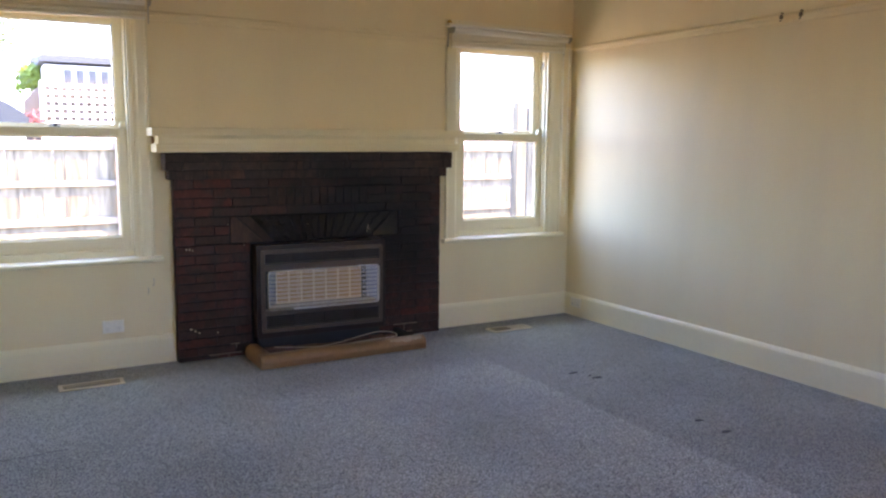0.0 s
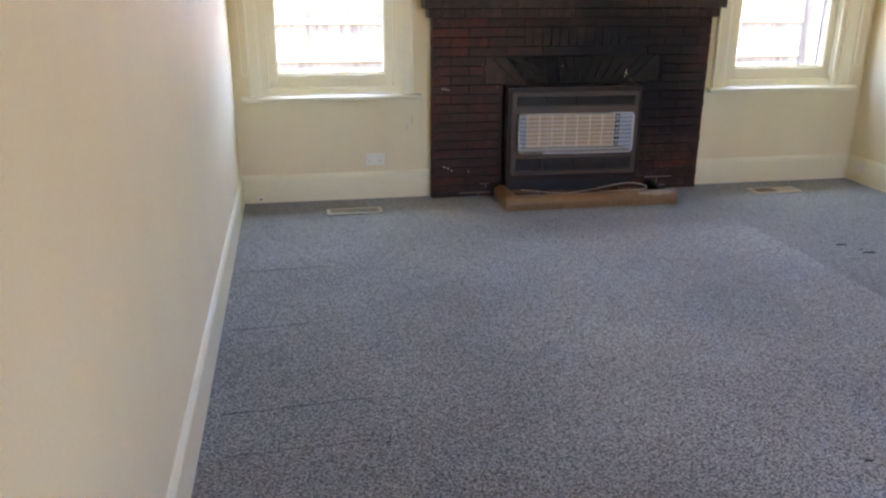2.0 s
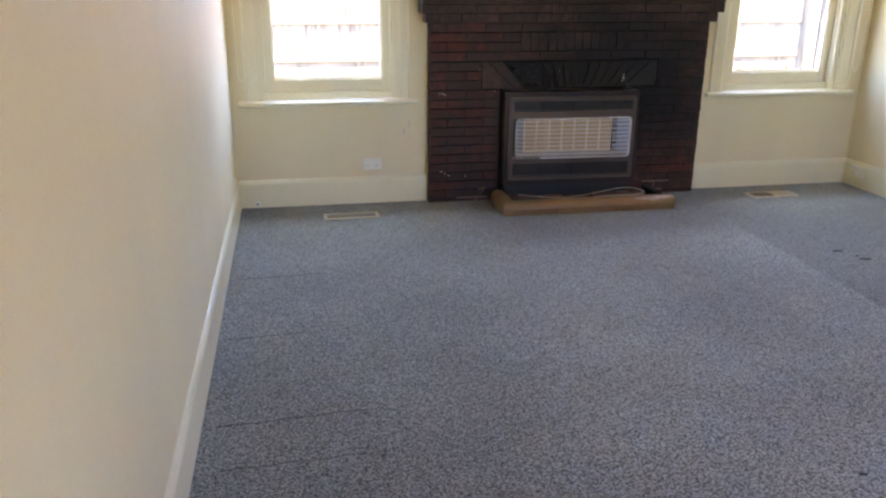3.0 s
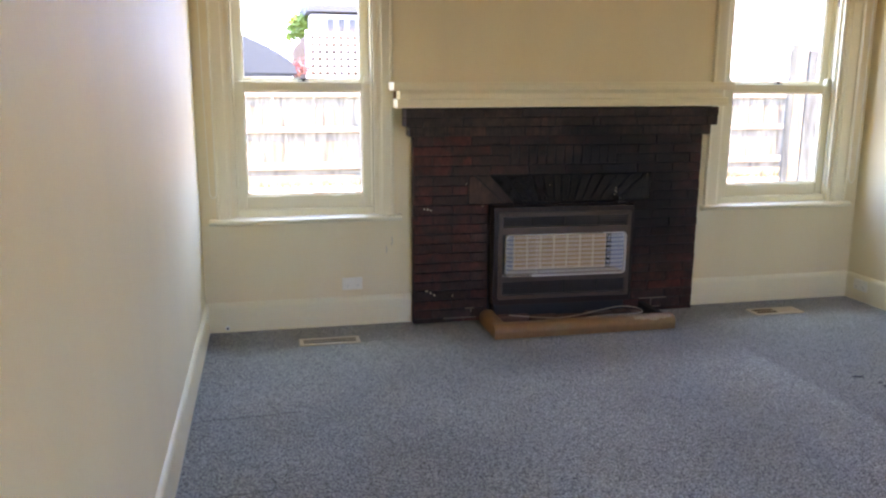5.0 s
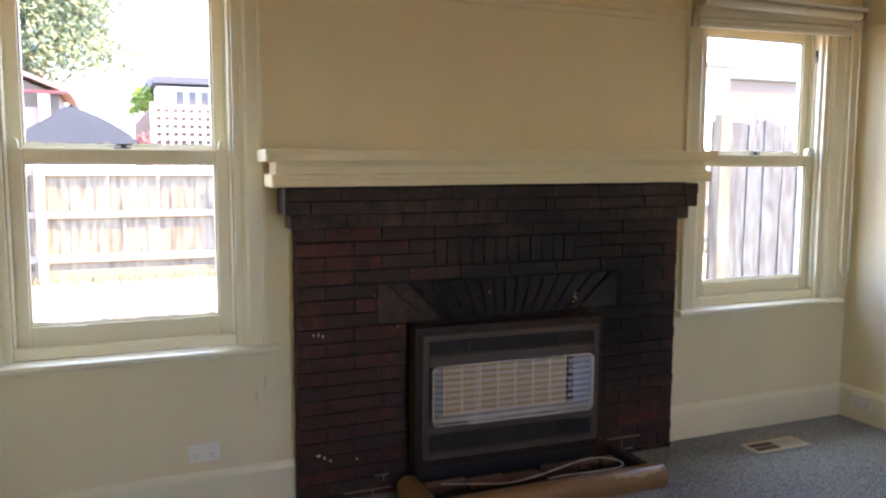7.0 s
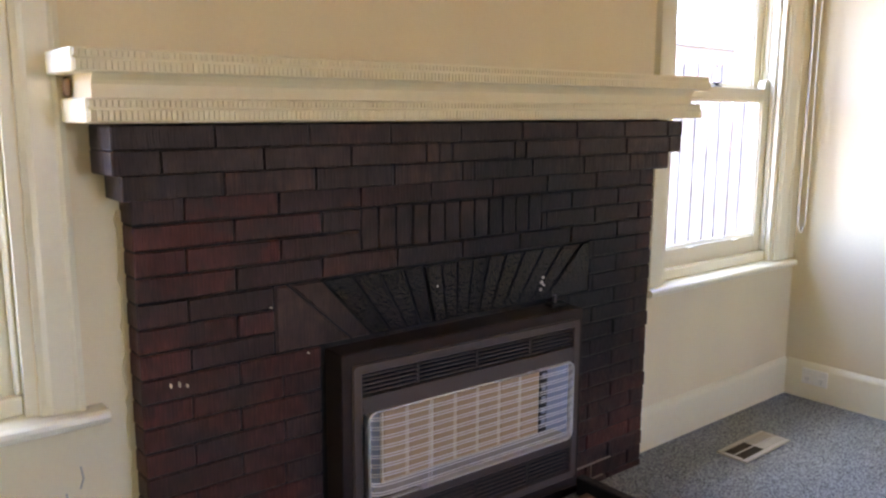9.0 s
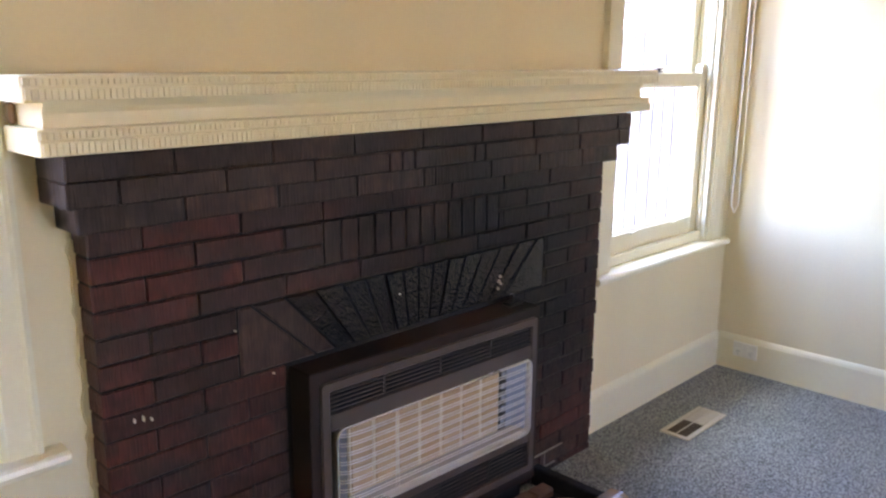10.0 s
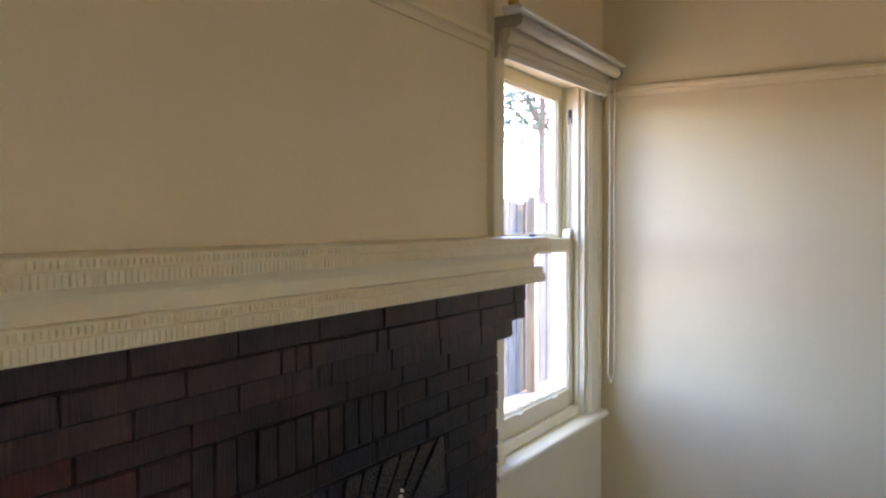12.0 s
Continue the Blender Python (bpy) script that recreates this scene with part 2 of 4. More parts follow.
M_BRICK = brick_material("tapestry_brick", [(0.0, (0.046, 0.024, 0.019)), (0.3, (0.062, 0.024, 0.018)), (0.62, (0.078, 0.025, 0.018)), (0.85, (0.098, 0.027, 0.019)), (1.0, (0.054, 0.033, 0.027))], True, 0.44)
M_BRICK_DARK = brick_material("dark_tapestry_brick", [(0.0, (0.052, 0.031, 0.024)), (0.5, (0.068, 0.037, 0.028)), (1.0, (0.080, 0.038, 0.027))], True, 0.43)
M_ROCK = brick_material("rock_faced_black_brick", [(0.0, (0.012, 0.009, 0.009)), (0.6, (0.016, 0.010, 0.009)), (1.0, (0.034, 0.015, 0.012))], False, 0.24)
M_MORTAR = material("black_mortar", (0.006, 0.005, 0.005), 0.85, grain=120, bump=0.4)
M_PALE_MORTAR = material("pale_mortar", (0.24, 0.20, 0.165), 0.9, grain=150, bump=0.4)
M_HEATER = material("brown_heater_enamel", (0.036, 0.020, 0.015), 0.38, vary=0.05, grain=200, bump=0.08, depth=0.0006, spec=0.18)
M_BEZEL = material("grey_brown_bezel_enamel", (0.098, 0.068, 0.054), 0.32, vary=0.05, grain=200, bump=0.06, depth=0.0006, spec=0.25)
M_HEATER_DARK = material("black_heater_metal", (0.007, 0.006, 0.006), 0.45, vary=0.05, bump=0.0)
M_SLAT = material("dark_brown_slat", (0.050, 0.038, 0.033), 0.38, vary=0.05, bump=0.0, spec=0.3)
M_CHROME = material("brushed_chrome", (0.80, 0.79, 0.76), 0.28, metal=0.75, vary=0.05, bump=0.05)
M_WIRE = material("guard_wire", (0.88, 0.85, 0.79), 0.35, metal=0.3, vary=0.05, bump=0.0)
M_LOWER = material("dull_lower_reflector", (0.36, 0.33, 0.29), 0.45, metal=0.7, vary=0.08, bump=0.05)
M_REFLECT = material("heater_reflector", (0.30, 0.35, 0.42), 0.42, metal=0.85, vary=0.05, bump=0.05)
M_PLAQUE = material("peach_ceramic_plaque", (0.58, 0.37, 0.21), 0.8, vary=0.12, big=0.1, grain=260, bump=0.4, space="world")
M_PLAQUE_EDGE = material("cream_ceramic_edge", (0.76, 0.63, 0.44), 0.8, vary=0.06, grain=150)
M_TIMBER = material("worn_brown_timber", (0.265, 0.128, 0.048), 0.40, vary=0.25, big=0.25, grain=28, bump=0.3, depth=0.002, coat=0.25)
M_WORN = material("pale_worn_timber", (0.36, 0.24, 0.14), 0.36, vary=0.3, big=0.25, grain=40, bump=0.4, depth=0.002, coat=0.3)
M_HEARTH_DARK = material("dark_hearth_void", (0.016, 0.013, 0.012), 0.95, vary=0.4, grain=40, bump=0.6, depth=0.01)
M_ROUGH_BRICK = material("broken_red_brick", (0.13, 0.066, 0.048), 0.9, vary=0.3, big=0.3, grain=35, bump=0.7, depth=0.008, random_tone=0.3)
M_CABLE = material("white_cable", (0.45, 0.41, 0.36), 0.45, vary=0.05, bump=0.0)
M_PLASTIC = material("white_plastic", (0.85, 0.79, 0.64), 0.35, vary=0.03, bump=0.0)
M_SLOT = material("dark_slot", (0.02, 0.018, 0.016), 0.7, bump=0.0)
M_STAIN = material("carpet_stain", (0.045, 0.045, 0.052), 0.95, vary=0.3, grain=150, bump=0.4)
M_CRACK = material("bare_plaster", (0.50, 0.44, 0.34), 0.9, vary=0.2, grain=80, bump=0.3)
M_VENT = material("beige_register_enamel", (0.55, 0.46, 0.32), 0.45, vary=0.08, grain=60, bump=0.1)
M_VENT_SLAT = material("brown_register_slat", (0.13, 0.085, 0.045), 0.5, vary=0.15, grain=60, bump=0.1)
M_BLIND = material("cream_blind_fabric", (0.72, 0.62, 0.43), 0.85, vary=0.06, grain=300, bump=0.3, depth=0.0006)
M_BLIND_RAIL = material("white_blind_rail", (0.80, 0.74, 0.60), 0.4, vary=0.04, bump=0.0)
M_BRACKET = material("grey_blind_bracket", (0.42, 0.38, 0.30), 0.4, metal=0.4, bump=0.0)
M_BRASS = material("brass_knob", (0.50, 0.30, 0.08), 0.35, metal=0.8, bump=0.0)
M_BLACK_METAL = material("aged_black_metal", (0.03, 0.028, 0.027), 0.4, metal=0.5, bump=0.05)
M_GLASS = glass_material()
M_PALING = streaked("weathered_paling", (0.155, 0.136, 0.086), 0.22)
M_RAIL = material("fence_rail_timber", (0.24, 0.205, 0.15), 0.85, vary=0.2, big=0.2, grain=16, bump=0.3)
M_PLINTH = material("ochre_plinth_timber", (0.19, 0.15, 0.085), 0.85, vary=0.2, big=0.2, grain=12, bump=0.2)
M_GREY_PALING = streaked("grey_paling", (0.034, 0.047, 0.043), 0.12, 34.0, 0.55, 2.2)
M_GROUND = material("pale_concrete", (0.27, 0.235, 0.175), 0.9, vary=0.1, big=0.15, grain=18, bump=0.3)
M_GRASS = material("dry_grass", (0.16, 0.15, 0.075), 0.9, vary=0.3, big=0.3, grain=9, bump=0.0)
M_HOUSE = material("white_weatherboard_paint", (0.62, 0.61, 0.58), 0.7, vary=0.04, bump=0.05)
M_HOUSE_SHADE = material("grey_boards_and_gap_shade", (0.070, 0.068, 0.058), 0.8, vary=0.1, bump=0.1)
M_BEIGE_BRICK = material("beige_brick", (0.10, 0.082, 0.056), 0.85, vary=0.12, big=0.1, grain=7, bump=0.2)
M_TEAL = material("teal_gutter_paint", (0.05, 0.085, 0.085), 0.5, vary=0.05, bump=0.0)
M_DARK_RED = material("dark_red_fascia_paint", (0.11, 0.022, 0.02), 0.6, vary=0.08, bump=0.0)
M_ROOF = material("grey_metal_roof", (0.046, 0.052, 0.052), 0.55, vary=0.06, bump=0.05)
M_TILE = material("terracotta_roof", (0.34, 0.20, 0.15), 0.8, vary=0.2, grain=8, bump=0.2)
M_TARP = material("slate_blue_tarpaulin", (0.022, 0.031, 0.031), 0.6, vary=0.15, big=0.2, grain=5, bump=0.3, depth=0.02)
M_LEAF = material("tree_leaf", (0.065, 0.115, 0.05), 0.6, vary=0.3, big=0.3, grain=6, bump=0.0)
M_LEAF_BRIGHT = material("bright_leaf", (0.17, 0.25, 0.04), 0.6, vary=0.3, big=0.2, grain=8, bump=0.0)
M_FLOWER = material("red_flower", (0.14, 0.035, 0.035), 0.6, vary=0.3, bump=0.0)
M_BARK = material("tree_bark", (0.14, 0.10, 0.07), 0.9, vary=0.3, grain=12, bump=0.6)


# ---- mesh helpers ----
def empty(name, at=(0, 0, 0)):
    ob = new(name)
    ob.empty_display_size = 0.1
    ob.location = at
    return ob


def finish(name, bm, mat, smooth=False):
    me = bpy.data.meshes.new(name)
    bmesh.ops.recalc_face_normals(bm, faces=bm.faces)
    bm.to_mesh(me)
    bm.free()
    me.materials.append(mat)
    if smooth:
        for f in me.polygons:
            f.use_smooth = True
    return me


def part(name, bm, mat, parent, label="", smooth=False):
    ob = new(name, finish(name, bm, mat, smooth))
    if parent is not None:
        ob.parent = parent
    if label:
        ob["label"] = label
    return ob


def thing(name, bm, mat, label, category, kind="", group="", smooth=False):
    return tagged(part(name, bm, mat, None, "", smooth), label, category, group, kind)


def add_box(bm, x0, x1, y0, y1, z0, z1, bevel=0.0, seg=1):
    made = bmesh.ops.create_cube(bm, size=1.0)
    vs = made["verts"]
    for v in vs:
        v.co = Vector((x0 + (v.co.x + 0.5) * (x1 - x0), y0 + (v.co.y + 0.5) * (y1 - y0), z0 + (v.co.z + 0.5) * (z1 - z0)))
    if bevel:
        edges = list({e for v in vs for e in v.link_edges})
        bmesh.ops.bevel(bm, geom=edges, offset=bevel, segments=seg, affect="EDGES", profile=0.5)
    return bm


def box(x0, x1, y0, y1, z0, z1, bevel=0.0, seg=1):
    return add_box(bmesh.new(), x0, x1, y0, y1, z0, z1, bevel, seg)


def prism(bm, profile, a, b, axis):
    """A profile of 2D points swept straight from a to b along axis: x gives (s, y, z), y gives (x, s, z), z gives (x, y, s)."""
    def at(p, s):
        return {"x": (s, p[0], p[1]), "y": (p[0], s, p[1]), "z": (p[0], p[1], s)}[axis]
    r0 = [bm.verts.new(at(p, a)) for p in profile]
    r1 = [bm.verts.new(at(p, b)) for p in profile]
    k = len(profile)
    for i in range(k):
        bm.faces.new((r0[i], r0[(i + 1) % k], r1[(i + 1) % k], r1[i]))
    bm.faces.new(r0)
    bm.faces.new(list(reversed(r1)))
    return bm


def tube(points, radius, sides=6, closed=False):
    """A round bar along a polyline."""
    bm = bmesh.new()
    rings = []
    pts = [Vector(p) for p in points]
    for i, p in enumerate(pts):
        if closed:
            d = pts[(i + 1) % len(pts)] - pts[i - 1]
        else:
            d = pts[min(i + 1, len(pts) - 1)] - pts[max(i - 1, 0)]
        d.normalize()
        u = d.cross(Vector((0, 0, 1)) if abs(d.z) < 0.9 else Vector((1, 0, 0))).normalized()
        w = d.cross(u)
        rings.append([bm.verts.new(p + radius * (math.cos(a) * u + math.sin(a) * w)) for a in (2 * math.pi * k / sides for k in range(sides))])
    n = len(rings)
    for i in range(n if closed else n - 1):
        a, b = rings[i], rings[(i + 1) % n]
        for k in range(sides):
            bm.faces.new((a[k], a[(k + 1) % sides], b[(k + 1) % sides], b[k]))
    if not closed:
        bm.faces.new(list(reversed(rings[0])))
        bm.faces.new(rings[-1])
    return bm


def add_cylinder(bm, radius, length, m, sides=20, radius2=None):
    bmesh.ops.create_cone(bm, cap_ends=True, segments=sides, radius1=radius, radius2=radius if radius2 is None else radius2, depth=length, matrix=m)
    return bm


def wall_with_holes(axis, s0, s1, z0, z1, t0, t1, holes):
    """A solid wall in one mesh. axis 'x': it runs along x from s0 to s1, t is y. Each hole goes right through: (s0, s1, z0, z1)."""
    bm = bmesh.new()
    ss = sorted({s0, s1, *[v for h in holes for v in h[:2]]})
    zs = sorted({z0, z1, *[v for h in holes for v in h[2:]]})

    def solid(i, j):
        if not (0 <= i < len(ss) - 1 and 0 <= j < len(zs) - 1):
            return False
        cs, cz = (ss[i] + ss[i + 1]) / 2, (zs[j] + zs[j + 1]) / 2
        return not any(h[0] < cs < h[1] and h[2] < cz < h[3] for h in holes)

    def quad(pts):
        bm.faces.new([bm.verts.new((s, t, z) if axis == "x" else (t, s, z)) for s, t, z in pts])

    for i in range(len(ss) - 1):
        for j in range(len(zs) - 1):
            if not solid(i, j):
                continue
            a, b, c, d = ss[i], ss[i + 1], zs[j], zs[j + 1]
            for t in (t0, t1):
                quad([(a, t, c), (b, t, c), (b, t, d), (a, t, d)])
            if not solid(i - 1, j):
                quad([(a, t0, c), (a, t1, c), (a, t1, d), (a, t0, d)])
            if not solid(i + 1, j):
                quad([(b, t0, c), (b, t1, c), (b, t1, d), (b, t0, d)])
            if not solid(i, j - 1):
                quad([(a, t0, c), (b, t0, c), (b, t1, c), (a, t1, c)])
            if not solid(i, j + 1):
                quad([(a, t0, d), (b, t0, d), (b, t1, d), (a, t1, d)])
    bmesh.ops.remove_doubles(bm, verts=bm.verts, dist=1e-5)
    return bm


# ---- the room ----
WEST, EAST, NORTH, SOUTH, HIGH = -0.421, 3.844, 4.68, -1.6, 2.80
THICK, THIN = 0.24, 0.152           # the window wall is a thin timber-framed one
WINDOWS = (0.172, 3.220)                 # centres of the two sash windows
HALF, W_LOW, W_TOP = 0.415, 0.645, 2.10  # the hole in the wall for each

thing("floor", box(WEST - THICK, EAST + THICK, SOUTH - THICK, NORTH + THIN, -0.12, 0.0), M_CARPET, "blue-grey speckled loop carpet with a paler worn field and painted light rising eastward", "carpet floor", "structure")
thing("wall_north", wall_with_holes("x", WEST, EAST, 0, HIGH, NORTH, NORTH + THIN, [(c - HALF, c + HALF, W_LOW, W_TOP) for c in WINDOWS]), M_WALL, "cream painted plaster wall round the fireplace and windows", "wall", "structure")
thing("wall_east", box(EAST, EAST + THICK, SOUTH, NORTH + THIN, 0, HIGH), M_WALL, "cream painted plaster wall, plain", "wall", "structure")
thing("wall_west", box(WEST - THICK, WEST, SOUTH, NORTH + THIN, 0, HIGH), M_WALL, "cream painted plaster wall, plain", "wall", "structure")
# unseen opening added in this wall so daylight fills in from the south
thing("wall_south", wall_with_holes("x", WEST - THICK, EAST + THICK, 0, HIGH, SOUTH - THICK, SOUTH, [(1.55, 2.50, 0.75, 2.05)]), M_WALL, "cream painted plaster wall, plain", "wall", "structure")
thing("ceiling", box(WEST - THICK, EAST + THICK, SOUTH - THICK, NORTH + THIN, HIGH, HIGH + 0.2), M_CEIL, "off-white painted plaster ceiling", "ceiling", "structure")

FP_L, FP_R, FP_Y = 0.781, 2.622, 4.60


def skirting_profile(face, out):
    """Depth and height points of a board against a wall at face, standing out by 16 mm; out is +1 or -1."""
    d = 0.016 * out
    return [(face, 0.0), (face + d, 0.0), (face + d, 0.150), (face + 0.75 * d, 0.162), (face + 0.35 * d, 0.172), (face, 0.176)]


for a, b in ((WEST, FP_L), (FP_R, EAST)):
    bm = bmesh.new()
    prism(bm, skirting_profile(NORTH, -1), a, b, "x")
    thing("baseboard", bm, M_TRIM, "cream gloss painted timber skirting board with a rounded top", "skirting board", "structure")
for face, out in ((EAST, -1), (WEST, 1)):
    bm = bmesh.new()
    prism(bm, skirting_profile(face, out), SOUTH, NORTH - 0.016, "y")
    thing("baseboard", bm, M_TRIM, "cream gloss painted timber skirting board with a rounded top", "skirting board", "structure")


def rail_profile(face, out):
    d = 0.022 * out
    z = 2.075
    return [(face, z - 0.02), (face + 0.4 * d, z - 0.018), (face + 0.55 * d, z + 0.006), (face + d, z + 0.012), (face + d, z + 0.026), (face + 0.5 * d, z + 0.034), (face, z + 0.03)]


for a, b in ((WINDOWS[0] + 0.522, WINDOWS[1] - 0.522), (WINDOWS[1] + 0.522, EAST), (WEST, WINDOWS[0] - 0.522)):
    bm = bmesh.new()
    prism(bm, rail_profile(NORTH, -1), a, b, "x")
    thing("picture_rail", bm, M_WALL, "slim painted timber picture rail along the wall", "picture rail", "structure")
for face, out in ((EAST, -1), (WEST, 1)):
    bm = bmesh.new()
    prism(bm, rail_profile(face, out), SOUTH, NORTH - 0.022, "y")
    thing("picture_rail", bm, M_WALL, "slim painted timber picture rail along the wall", "picture rail", "structure")


# ---- sash windows ----
def sash_window(name, c, out):
    w = tagged(empty(name, (c, NORTH, W_LOW)), "white-painted timber double-hung sash window with two panes", "window", kind="structure")
    w.matrix_world = pose(0, 0, 0)
    H = HALF

    # architraves: flat face with a raised outer bead and a rounded inner edge
    def arch_profile(x_out, x_in):
        s = 1 if x_in > x_out else -1
        y = NORTH
        return [(x_out, y), (x_out, y - 0.026), (x_out + s * 0.012, y - 0.028), (x_out + s * 0.020, y - 0.021), (x_in - s * 0.022, y - 0.020), (x_in - s * 0.012, y - 0.013), (x_in, y - 0.011), (x_in, y)]

    for a, b in ((c - out, c - H - 0.004), (c + out, c + H + 0.004)):
        bm = bmesh.new()
        prism(bm, arch_profile(a, b), 0.667, 2.225, "z")
        part("architrave", bm, M_WINDOW, w)
    part("architrave_head", box(c - H - 0.004, c + H + 0.004, NORTH - 0.020, NORTH, 2.10, 2.225, 0.003), M_WINDOW, w)
    # sill with a bullnose front
    bm = bmesh.new()
    y0 = NORTH - 0.060
    prism(bm, [(NORTH + 0.10, 0.669), (y0 + 0.012, 0.666), (y0 + 0.003, 0.661), (y0, 0.651), (y0 + 0.003, 0.641), (y0 + 0.012, 0.636), (NORTH, 0.634), (NORTH, 0.645), (NORTH + 0.10, 0.645)], c - H, c + H, "x")
    for a, b in ((c - 0.547, c - H), (c + H, c + 0.547)):
        prism(bm, [(NORTH, 0.667), (y0 + 0.012, 0.666), (y0 + 0.003, 0.661), (y0, 0.651), (y0 + 0.003, 0.641), (y0 + 0.012, 0.636), (NORTH, 0.634)], a, b, "x")
    part("window_sill", bm, M_WINDOW, w)
    # linings of the hole
    for a, b in ((c - H, c - H + 0.022), (c + H - 0.022, c + H)):
        part("jamb", box(a, b, NORTH, NORTH + 0.150, 0.669, 2.10), M_WINDOW, w)
    part("head_lining", box(c - H + 0.022, c + H - 0.022, NORTH, NORTH + 0.150, 2.078, 2.10), M_WINDOW, w)
    # stop beads in front of the lower sash
    for a, b in ((c - H + 0.022, c - H + 0.036), (c + H - 0.036, c + H - 0.022)):
        part("stop_bead", box(a, b, NORTH + 0.020, NORTH + 0.0435, 0.7125, 2.078, 0.005), M_WINDOW, w)
        part("parting_bead", box(a, b, NORTH + 0.086, NORTH + 0.094, 0.70, 2.078), M_WINDOW, w)
    part("stop_bead", box(c - H + 0.022, c + H - 0.022, NORTH + 0.020, NORTH + 0.0435, 0.6695, 0.712, 0.005, 2), M_WINDOW, w)

    S = H - 0.024          # half width of a sash
    G = 0.332              # half width of the glass seen

    def sash(nm, y0, y1, z0, z1, low, top, horns):
        bm = bmesh.new()
        for s in (-1, 1):
            a, b = sorted((c + s * S, c + s * G))
            add_box(bm, a, b, y0, y1, z0, z1, 0.003)
            # glazing bevel beside the pane
            a, b = sorted((c + s * G, c + s * (G - 0.008)))
            add_box(bm, a, b, y0 + 0.008, y1 - 0.010, z0 + low, z1 - top, 0.003)
        add_box(bm, c - G, c + G, y0, y1, z0, z0 + low, 0.003)
        add_box(bm, c - G, c + G, y0, y1, z1 - top, z1, 0.003)
        add_box(bm, c - G, c + G, y0 + 0.008, y1 - 0.010, z0 + low, z0 + low + 0.008, 0.003)
        add_box(bm, c - G, c + G, y0 + 0.008, y1 - 0.010, z1 - top - 0.008, z1 - top, 0.003)
        ob = part(nm, bm, M_WINDOW, w)
        ym = (y0 + y1) / 2
        g = part("pane", box(c - G + 0.001, c + G - 0.001, ym - 0.002, ym + 0.002, z0 + low + 0.001, z1 - top - 0.001), M_GLASS, ob, "clear window glass")
        g.visible_shadow = False
        if horns:
            for s in (-1, 1):
                xa, xb = sorted((c + s * S, c + s * (G + 0.012)))
                bm = bmesh.new()
                prof = [(xa, z1 - 0.002), (xb, z1 - 0.002)]
                for k in range(7):
                    ang = math.pi * k / 6
                    prof.append(((xa + xb) / 2 + (xb - xa) / 2 * math.cos(ang), z1 + 0.016 + 0.024 * math.sin(ang)))
                prism(bm, prof, y0 + 0.004, y1 - 0.004, "y")
                part("sash_horn", bm, M_WINDOW, ob)
        return ob

    sash("lower_sash", NORTH + 0.044, NORTH + 0.084, 0.692, 1.432, 0.094, 0.052, True)
    sash("upper_sash", NORTH + 0.096, NORTH + 0.136, 1.395, 2.076, 0.046, 0.050, False)
    # sash fastener on the meeting rail
    bm = box(c - 0.030, c + 0.030, NORTH + 0.060, NORTH + 0.082, 1.4325, 1.438, 0.002)
    add_cylinder(bm, 0.010, 0.010, pose(c + 0.004, NORTH + 0.071, 1.443), 12)
    add_box(bm, c - 0.024, c + 0.034, NORTH + 0.064, NORTH + 0.074, 1.445, 1.451, 0.002)
    part("sash_lock", bm, M_BLACK_METAL, w, "dark metal sash fastener")
    # finger lifts on the bottom rail
    for s in (-1, 1):
        part("sash_lift", box(c + s * 0.17 - 0.022, c + s * 0.17 + 0.022, NORTH + 0.034, NORTH + 0.044, 0.774, 0.784, 0.003), M_WINDOW, w)
    # pulley slots in the jambs, with the cords that run down to the lower sash
    for s in (-1, 1):
        x = c + s * (H - 0.022)
        part("pulley_slot", box(min(x, x - s * 0.003), max(x, x - s * 0.003), NORTH + 0.056, NORTH + 0.072, 1.925, 1.985), M_SLOT, w, "dark sash pulley slot")
        part("sash_cord", tube([(x - s * 0.005, NORTH + 0.064, 1.431), (x - s * 0.006, NORTH + 0.064, 1.70), (x - s * 0.004, NORTH + 0.064, 1.95)], 0.0028, 6), M_BLIND, w, "worn cotton sash cord")
    # ragged paint left along the foot of each pane
    for y, z in ((NORTH + 0.050, 0.794), (NORTH + 0.102, 1.449)):
        prof, x = [], c - G + 0.009
        while x < c + G - 0.009:
            prof.append((x, z + random.choice((0.002, 0.003, 0.004, 0.007))))
            x += random.uniform(0.008, 0.022)
        bm = bmesh.new()
        prism(bm, prof + [(prof[-1][0], z - 0.001), (prof[0][0], z - 0.001)], y + 0.008, y + 0.0115, "y")
        part("paint_edge", bm, M_WINDOW, w, "ragged brushed paint edge")
    return w


sash_window("window_1", WINDOWS[0], 0.506)
sash_window("window_2", WINDOWS[1], 0.522)


